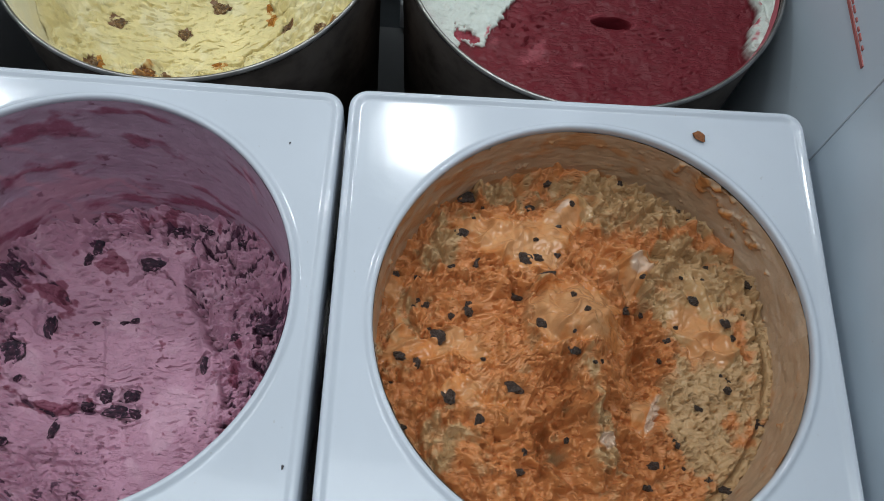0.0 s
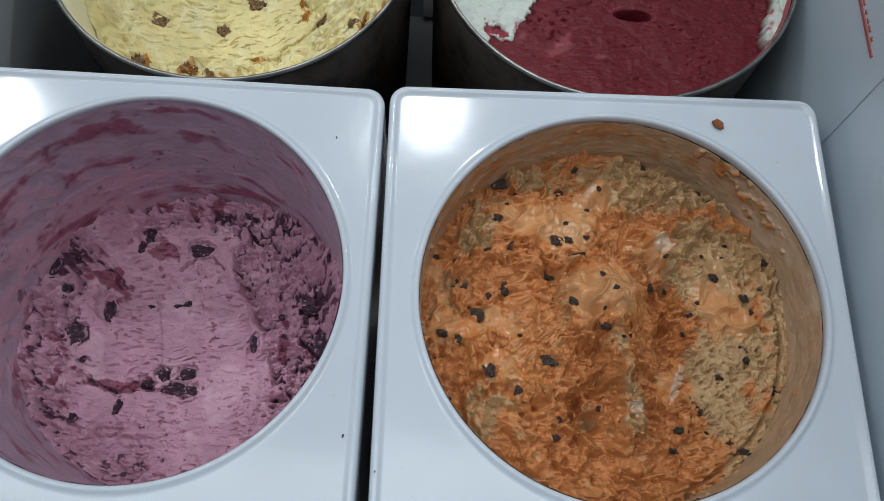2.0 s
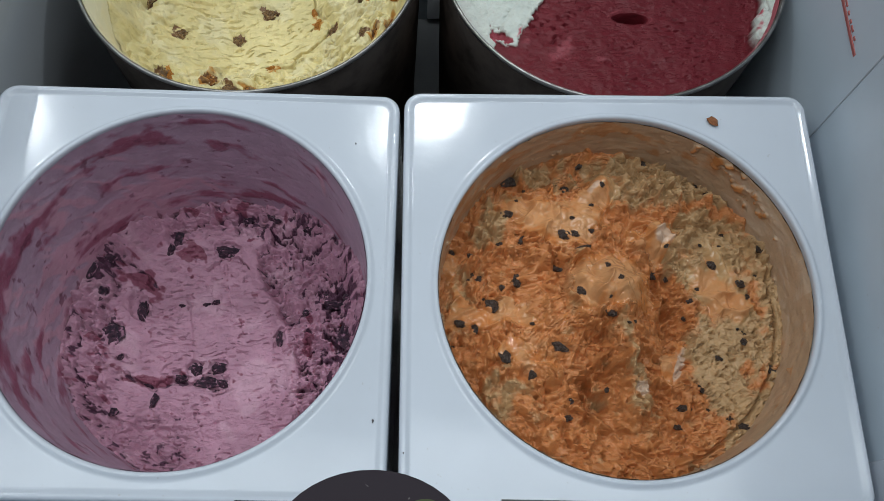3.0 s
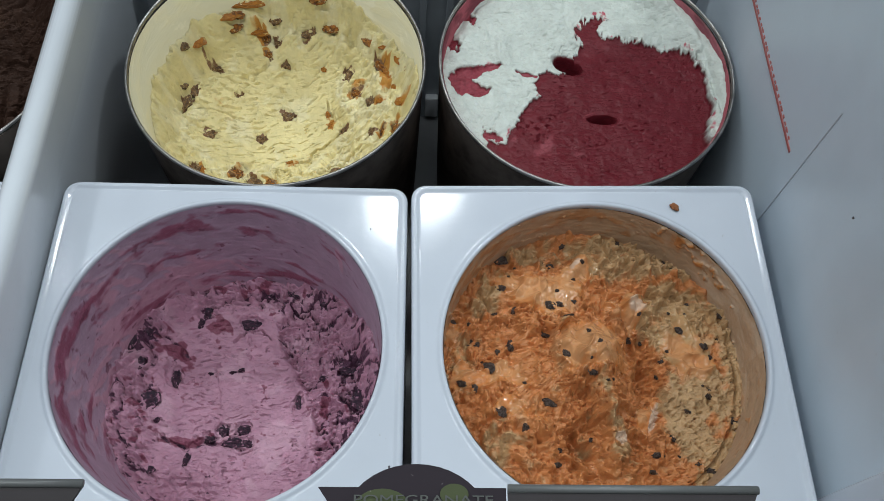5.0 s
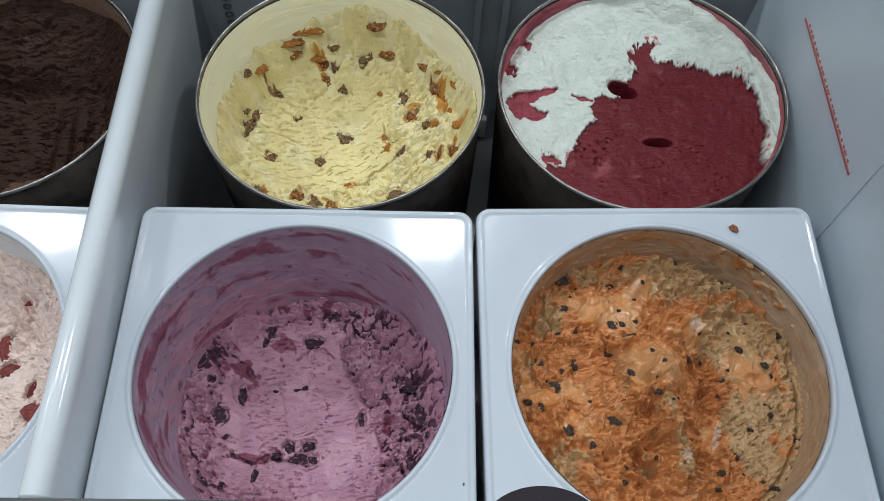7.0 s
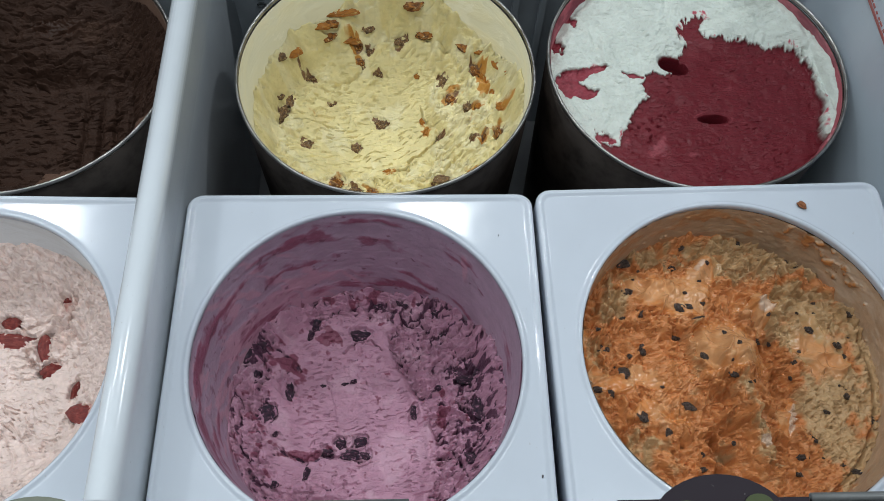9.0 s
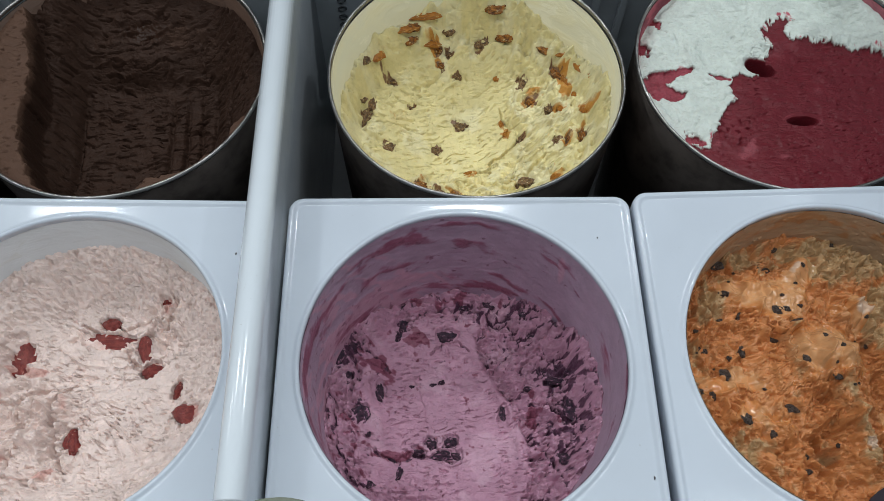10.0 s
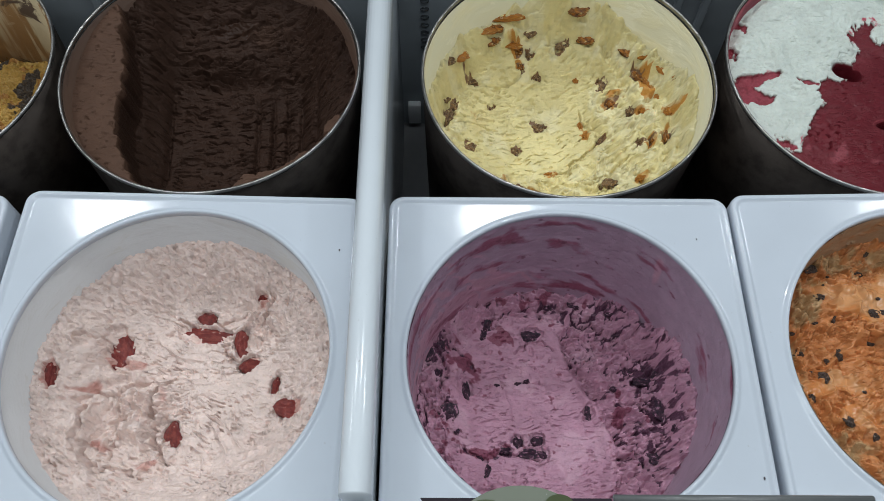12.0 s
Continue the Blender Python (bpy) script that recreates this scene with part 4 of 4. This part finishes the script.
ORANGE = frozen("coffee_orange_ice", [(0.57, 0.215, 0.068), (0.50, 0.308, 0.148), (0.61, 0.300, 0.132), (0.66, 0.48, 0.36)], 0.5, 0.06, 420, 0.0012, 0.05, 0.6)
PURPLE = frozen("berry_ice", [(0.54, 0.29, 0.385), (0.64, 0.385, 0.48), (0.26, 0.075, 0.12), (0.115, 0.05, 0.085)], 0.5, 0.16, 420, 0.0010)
PINK = frozen("strawberry_ice", [(0.79, 0.625, 0.57), (0.50, 0.16, 0.12)], 0.6, 0.16, 420, 0.0010)
YELLOW = frozen("vanilla_ice", [(0.76, 0.655, 0.34), (0.79, 0.705, 0.43), (0.52, 0.235, 0.045), (0.20, 0.10, 0.05)], 0.62)
RASP = frozen("raspberry_ice", [(0.138, 0.014, 0.021), (0.60, 0.64, 0.585), (0.46, 0.09, 0.12), (0.36, 0.09, 0.11)], 0.42, 0.2, 420, 0.0007, 0.03, 0.2)
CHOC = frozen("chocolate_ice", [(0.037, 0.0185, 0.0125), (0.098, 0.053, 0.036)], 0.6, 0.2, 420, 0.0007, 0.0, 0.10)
CARA = frozen("caramel_ice", [(0.48, 0.29, 0.075), (0.36, 0.17, 0.045), (0.06, 0.045, 0.035)], 0.45)
PLAIN = frozen("cream_ice", [(0.70, 0.66, 0.56), (0.76, 0.73, 0.66)], 0.5)

# orange smear tones, kept dark so the wall's shade sits in the colour
ORANGE_WALL = coated("wall_with_orange", (0.34, 0.215, 0.125), (0.29, 0.14, 0.055), (0.24, 0.09, 0.03), 0.32, 0.54)
PURPLE_WALL = coated("wall_with_berry", (0.31, 0.19, 0.265), (0.25, 0.115, 0.17), (0.105, 0.022, 0.04), 0.36, 0.60, 0, 0.3)
PINK_WALL = coated("wall_with_strawberry", (0.55, 0.52, 0.52), (0.50, 0.45, 0.44), (0.52, 0.48, 0.46), 0.5, 0.8)
YELLOW_WALL = coated("wall_with_vanilla", (0.60, 0.545, 0.37), (0.64, 0.56, 0.34), (0.66, 0.60, 0.42), 0.4, 0.7)
RASP_WALL = coated("wall_with_raspberry", (0.30, 0.075, 0.09), (0.15, 0.035, 0.045), (0.46, 0.24, 0.25), 0.42, 0.60)
CHOC_WALL = coated("wall_with_chocolate", (0.076, 0.041, 0.027), (0.066, 0.035, 0.023), (0.052, 0.027, 0.018), 0.4, 0.7, 0, 0.6)
CARA_WALL = coated("wall_with_caramel", (0.40, 0.32, 0.20), (0.22, 0.12, 0.05), (0.07, 0.045, 0.03), 0.45, 0.55, 0, 0.35, (1, 1, 0.25))

# front row
BERRY_COAT = frozen("berry_coat", [(0.50, 0.37, 0.465), (0.62, 0.375, 0.46), (0.32, 0.09, 0.15), (0.17, 0.045, 0.08)], 0.45, 0.2, 300, 0.0004)
ORANGE_COAT = frozen("orange_coat", [(0.54, 0.37, 0.24), (0.52, 0.25, 0.105), (0.66, 0.52, 0.39), (0.55, 0.23, 0.075)], 0.45, 0.2, 300, 0.0004)
orange_tub = square_tub(0.1405, -0.1245, ORANGE_WALL, "white square tub of orange and coffee ice cream", 0.1203, 0.1347, (1.0, -1.0, 0.9), -0.0042)
berry_tub = square_tub(-0.1345, -0.1265, PURPLE_WALL, "white square tub half full of berry ice cream", 0.119, 0.1312)
square_tub(-0.4185, -0.1258, PINK_WALL, "white square tub of pale strawberry ice cream", 0.1182, 0.1312, (0, 0, -1.2))
square_tub(-0.6905, -0.1275, PINK_WALL, "white square tub beside the strawberry tub", 0.117, 0.1312)
smear(orange_tub, 0.1164, 0.0346, 0.085, orange_marks, ORANGE_COAT, "coffee and orange ice cream smeared on the wall")
smear(berry_tub, 0.1151, 0.0346, 0.16, berry_marks, BERRY_COAT, "mauve and dark red berry smears on the wall")
# back row
round_tub(0.1495, 0.1375, RASP_WALL, "round metal tub of raspberry and white ice cream", 0.1300)
round_tub(-0.1168, 0.1315, YELLOW_WALL, "round metal tub of vanilla ice cream with caramel", 0.1275)
round_tub(-0.423, 0.1345, CHOC_WALL, "round metal tub of dark chocolate ice cream", 0.1288)
round_tub(-0.686, 0.1345, CARA_WALL, "round metal tub of caramel ripple ice cream", 0.127)

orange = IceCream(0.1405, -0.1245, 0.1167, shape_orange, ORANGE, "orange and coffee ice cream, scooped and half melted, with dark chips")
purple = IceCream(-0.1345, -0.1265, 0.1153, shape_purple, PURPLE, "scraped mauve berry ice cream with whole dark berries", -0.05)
pink = IceCream(-0.4185, -0.1258, 0.1146, shape_pink, PINK, "pale pink strawberry ice cream with red fruit pieces")
yellow = IceCream(-0.1168, 0.1315, 0.1224, shape_yellow, YELLOW, "pale yellow vanilla ice cream with caramel pieces", -0.06)
rasp = IceCream(0.1495, 0.1375, 0.1249, shape_raspberry, RASP, "dark raspberry sorbet scraped beside white ice cream", -0.10, (("sorbet_layer", "dark red raspberry sorbet"), ("white_layer", "white fluffy ice cream")))
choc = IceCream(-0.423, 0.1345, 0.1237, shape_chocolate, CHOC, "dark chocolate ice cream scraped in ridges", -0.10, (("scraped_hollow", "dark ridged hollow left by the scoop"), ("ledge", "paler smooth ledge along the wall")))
cara = IceCream(-0.686, 0.1345, 0.1205, shape_caramel, CARA, "golden caramel ice cream with dark ripple")
plain = IceCream(-0.6905, -0.1285, 0.1115, shape_plain, PLAIN, "pale cream ice cream in the next tub")

# chips in the orange ice cream
CHIP = lump_material("dark_chip", (0.040, 0.026, 0.022), (0.105, 0.078, 0.066), 0.2, (0.42, 0.19, 0.075), 0.63)
BERRY = lump_material("dark_berry", (0.022, 0.016, 0.030), (0.085, 0.032, 0.055), 0.3, (0.44, 0.22, 0.31), 0.54)
FRUIT = lump_material("red_fruit", (0.14, 0.018, 0.017), (0.27, 0.05, 0.04), 0.10, (0.60, 0.36, 0.31), 0.60)
CANDY = lump_material("caramel_piece", (0.12, 0.042, 0.014), (0.46, 0.17, 0.03), 0.14, (0.70, 0.56, 0.27), 0.56)
NUT = lump_material("toffee_piece", (0.10, 0.055, 0.03), (0.32, 0.18, 0.08), 0.2, (0.70, 0.58, 0.30), 0.58)
SYRUP = lump_material("caramel_syrup", (0.50, 0.19, 0.03), (0.32, 0.11, 0.02), 0.12, (0.66, 0.46, 0.16), 0.58)
chips = [lump_mesh("chocolate_chip", CHIP, k, 0.55, 3, 1.3) for k in range(4)]
berries = [lump_mesh("berry", BERRY, 10 + k, 0.5, 3, 1.2) for k in range(4)]
fruits = [lump_mesh("fruit_piece", FRUIT, 20 + k, 0.35, 3, 1.0) for k in range(5)]
candies = [lump_mesh("caramel_piece", CANDY, 30 + k, 0.42, 3, 1.4) for k in range(3)]
nuts = [lump_mesh("toffee_piece", NUT, 40 + k, 0.42, 3, 1.4) for k in range(3)]
syrups = [lump_mesh("caramel_piece", SYRUP, 50 + k, 0.42, 3, 1.4) for k in range(3)]
CHIPS = [(-71, 94, 11, 8), (-29, 88, 12, 7), (-31, 46, 8, 7), (-24, 47, 6, 5), (-19, 37, 12, 4), (-35, 26, 15, 4), (-69, 62, 8, 6), (-59, 46, 7, 7), (-80, -4, 9, 8), (-87, 18, 6, 5), (-63, 14, 5, 8), (-73, -39, 7, 10), (-37, -32, 10, 7),
         (-56, -52, 5, 7), (-24, 1, 7, 6), (-7, -13, 7, 6), (-31, -64, 6, 6), (-100, -16, 8, 5), (-91, -19, 4, 8), (-105, -30, 6, 5), (72, 100, 9, 7), (83, 96, 7, 7), (32, 27, 7, 7), (72, 32, 7, 6), (55, 6, 6, 4)]
CHIPS += [(50, -6, 3, 3), (87, 16, 5, 6), (102, 25, 5, 4), (89, -16, 6, 4), (86, -23, 5, 4), (110, -42, 7, 7), (42, -68, 9, 4), (73, -72, 10, 4), (82, -79, 8, 4), (36, -79, 7, 4), (105, 42, 6, 5), (30, 108, 4, 5), (-16, 108, 6, 6),
          (-12, 50, 4, 4), (-73, 42, 6, 4), (83, 56, 3, 3), (-110, 36, 6, 6), (-96, -57, 4, 4), (-33, -76, 5, 4), (-1, 7, 4, 4), (-6, 20, 4, 4), (69, -34, 5, 3), (-72, 10, 5, 5)]
for x, y, a, b in CHIPS:
    orange.lump("chocolate_chip", random.choice(chips), x, y, a, b, 4.2, random.uniform(-20, 20), 0.55)

for k in range(26):
    a, rr = random.uniform(0, 6.28), 106 * math.sqrt(random.random())
    s = random.uniform(1.6, 3.2)
    orange.lump("chocolate_chip", random.choice(chips), rr * math.cos(a), rr * math.sin(a), s * 1.3, s, 2.2, random.uniform(0, 180), 0.3)

# berries
for x, y, a, b, turn in BERRIES:
    purple.lump("berry", random.choice(berries), x, y, a * 1.25, b * 1.25, 7, turn, 0.70)
for x, y, a, b, turn in SMALL_BERRIES:
    purple.lump("berry", random.choice(berries), x, y, a * 1.25, b * 1.25, 4.5, turn, 0.66)

# strawberry pieces
for x, y, a, b, turn in PINK_PIECES:
    pink.lump("fruit_piece", random.choice(fruits), x, y, a * 1.5, b * 1.45, 9, turn, 0.58)

# caramel and toffee pieces
for x, y, a, b, turn, kind in TOFFEE:
    grow = 1.7 if math.hypot(x, y) >= 106 else 1.15
    yellow.lump(("caramel_piece", "toffee_piece", "caramel_piece")[kind], random.choice((candies, nuts, syrups)[kind]), x, y, a * grow, b * grow, (5, 5, 3.4)[kind] * min(grow, 1.4), turn, (0.66, 0.66, 0.70)[kind])

# ---- small things on the freezer ----
# red printed line with small unreadable print beside it
label = thing("printed_label", EAST, 0.09, 0.95, "thin red printed line with small print on the wall", "label")
part("stripe", box_bm(-0.0008, 0.0, -0.075, 0.085, -0.0024, -0.0002), RED, label, smooth=False)
for k in range(22):
    y = -0.066 + k * 0.0066
    part("print_bar", box_bm(-0.0007, 0.0, y, y + 0.0028 + 0.002 * (k % 3 == 1), 0.0014, 0.0028), RED, label, smooth=False)

# crumb and specks on the collars
crumb = tagged(new("crumb", lump_mesh("crumb", lump_material("dried_drip", (0.45, 0.17, 0.06), (0.30, 0.10, 0.04), 0.5), 61, 0.6)), "dried orange drip on the white collar", "crumb")
crumb.matrix_world = pose(0.205, -0.009, 0.9052, 0, 0, -35) @ Matrix.Diagonal((0.0085, 0.0055, 0.0016, 1))
SPECK = lump_material("dark_speck", (0.10, 0.09, 0.10), (0.16, 0.14, 0.15), 0.5)
speck_mesh = lump_mesh("speck", SPECK, 62, 0.5)
for x, y, s in [(-0.012, -0.211, 0.0022), (-0.031, -0.0316, 0.0014), (0.006, -0.2285, 0.0014), (-0.302, -0.043, 0.002)]:
    o = tagged(new("speck", speck_mesh), "small dark speck on the white collar", "speck", "specks on the collars")
    o.matrix_world = pose(x, y, 0.9003) @ Matrix.Diagonal((s * 0.6, s, 0.0006, 1))

o = tagged(new("speck", speck_mesh), "small dark speck on the side wall", "speck")
o.matrix_world = pose(EAST, -0.073, 1.003, 0, 90, 0) @ Matrix.Diagonal((0.003, 0.002, 0.0008, 1))

# clips on the back wall and vent holes
for x in (0.022, -0.255, -0.553):
    c = box_bm(-0.0075, 0.0075, -0.008, 0, -0.017, 0.017, 0.0015)
    o = tagged(new("wall_clip", finish("wall_clip", c, TAB)), "small grey plastic clip on the back wall", "clip", "clips on the back wall")
    o.location = (x, BACK, 0.672)
vents = thing("vent_grille", -0.246, BACK, 0.83, "small vent holes in the grey back wall", "vent")
HOLE = plastic("vent_dark", (0.03, 0.034, 0.038), 0.6)
hole_me = finish("vent_hole", lathe([(0.0002, -0.0008), (0.0028, -0.0008), (0.0034, -0.0002), (0.0034, 0.0010)], 16), HOLE)
for k in range(11):
    o = part("vent_hole", hole_me, None, vents)
    o.matrix_local = pose(0.004, -0.0004, -0.05 + k * 0.011, 90) @ Matrix.Diagonal((1.25, 0.8, 1, 1))
for x in (0.022, -0.553):
    fixed("wall_upright", box_bm(x - 0.017, x - 0.010, BACK - 0.006, BACK, 0.70, 0.92, 0.001), GREYWALL, "grey upright of the back wall")
    fixed("wall_upright", box_bm(x + 0.010, x + 0.017, BACK - 0.006, BACK, 0.70, 0.92, 0.001), GREYWALL)


# ---- flavour signs on the glass screen ----
def outline_bm(points, thick):
    bm = bmesh.new()
    a = [bm.verts.new((x, y, 0)) for x, y in points]
    b = [bm.verts.new((x, y, thick)) for x, y in points]
    bm.faces.new(a[::-1])
    bm.faces.new(b)
    for i in range(len(a)):
        j = (i + 1) % len(a)
        bm.faces.new((a[i], a[j], b[j], b[i]))
    return bm


def words(text, size, x, y, z, parent, squash=1.0):
    cu = bpy.data.curves.new("lettering", "FONT")
    cu.body, cu.size, cu.align_x, cu.extrude = text, size, "CENTER", 0.0001
    ob = new("lettering", cu)
    dg = bpy.context.evaluated_depsgraph_get()
    me = bpy.data.meshes.new_from_object(ob.evaluated_get(dg))
    bpy.data.objects.remove(ob)
    me.materials.clear()
    me.materials.append(SIGNTEXT)
    o = part("lettering", me, None, parent, "pale capital letters")
    o.matrix_local = pose(x, y, z) @ Matrix.Diagonal((squash, 1, 1, 1))
    return o


def rail(x0, x1, parent):
    """A folded label rail with a slanted end."""
    part("rail_face", outline_bm([(x0, -0.019), (x1 - 0.010, -0.019), (x1, 0.0), (x0, 0.0)], 0.0012), RAIL, parent, "smoky plastic rail", False)
    bm = loops_bm([[(x, 0.0004 + 0.0013 * math.cos(a), 0.0012 + 0.0013 * math.sin(a)) for a in (2 * math.pi * k / 10 for k in range(10))] for x in (x0, x1)], True, True)
    part("rail_edge", bm, RAILEDGE, parent, "grey folded edge")


def sign(cx, lines, label, card=None, drop=0.0, cy=-0.2775, cz=1.166, size=1.13):
    s = thing("flavour_sign", cx, cy, cz, label, "sign", "flavour signs on the glass")
    s.rotation_euler = (radians(4), 0, 0)
    s.scale = (size, size, size)
    part("ribbon", outline_bm([(-0.0285, 0.0006), (-0.0248, -0.0045), (-0.0268, -0.0100), (0.027, -0.0100), (0.027, 0.0006)], 0.0010), SIGNDARK, s, "dark aubergine ribbon with a notched end", False)
    oval = [(0.0215 * math.cos(a), -0.010 - drop + 0.0172 * math.sin(a)) for a in (2 * math.pi * k / 40 for k in range(40))]
    b = outline_bm(oval, 0.0010)
    b.transform(Matrix.Translation((0.0005, 0, 0.0012)))
    part("oval", b, card or SIGNDARK, s, "dark oval card", False)
    for ox, oy, rx, ry, a0, a1 in [(-0.0095, -0.0060, 0.0085, 0.0060, 0, 6.28), (-0.002, -0.0135, 0.012, 0.0055, 0, 6.28), (0.0125, -0.0110, 0.0055, 0.0070, -1.9, 1.4), (0.0115, -0.0015, 0.0042, 0.0030, 0, 6.28)]:
        ring = [(ox + rx * math.cos(a0 + (a1 - a0) * k / 24), oy + ry * math.sin(a0 + (a1 - a0) * k / 24)) for k in range(24)]
        b = outline_bm(ring, 0.0003)
        b.transform(Matrix.Translation((0, 0, 0.0022 + 0.0001 * len(s.children))))
        part("swirl", b, SIGNGREEN, s, "olive green swirl", False)
    for k, (text, high) in enumerate(lines):
        words(text, high, 0.001 + 0.0015 * (k == 0), -0.0044 - 0.0034 * k, 0.0034, s, 1.55)
    rail(0.0275, 0.103, s)
    return s


sign(0.0015, [("POMEGRANATE", 0.0037), ("SWIRL", 0.0038)], "dark oval flavour sign reading pomegranate swirl")
OLIVE = plastic("dark_olive_card", (0.085, 0.10, 0.06), 0.35)
plainsign = sign(-0.2045, [], "dark oval flavour sign with olive swirls", OLIVE, 0.0032, -0.2818, 1.191, 1.035)
for k in range(6):
    part("print_bar", box_bm(-0.012 + k * 0.004, -0.0092 + k * 0.004, -0.0105, -0.0075, 0.0034, 0.0037), SIGNTEXT, plainsign, smooth=False)
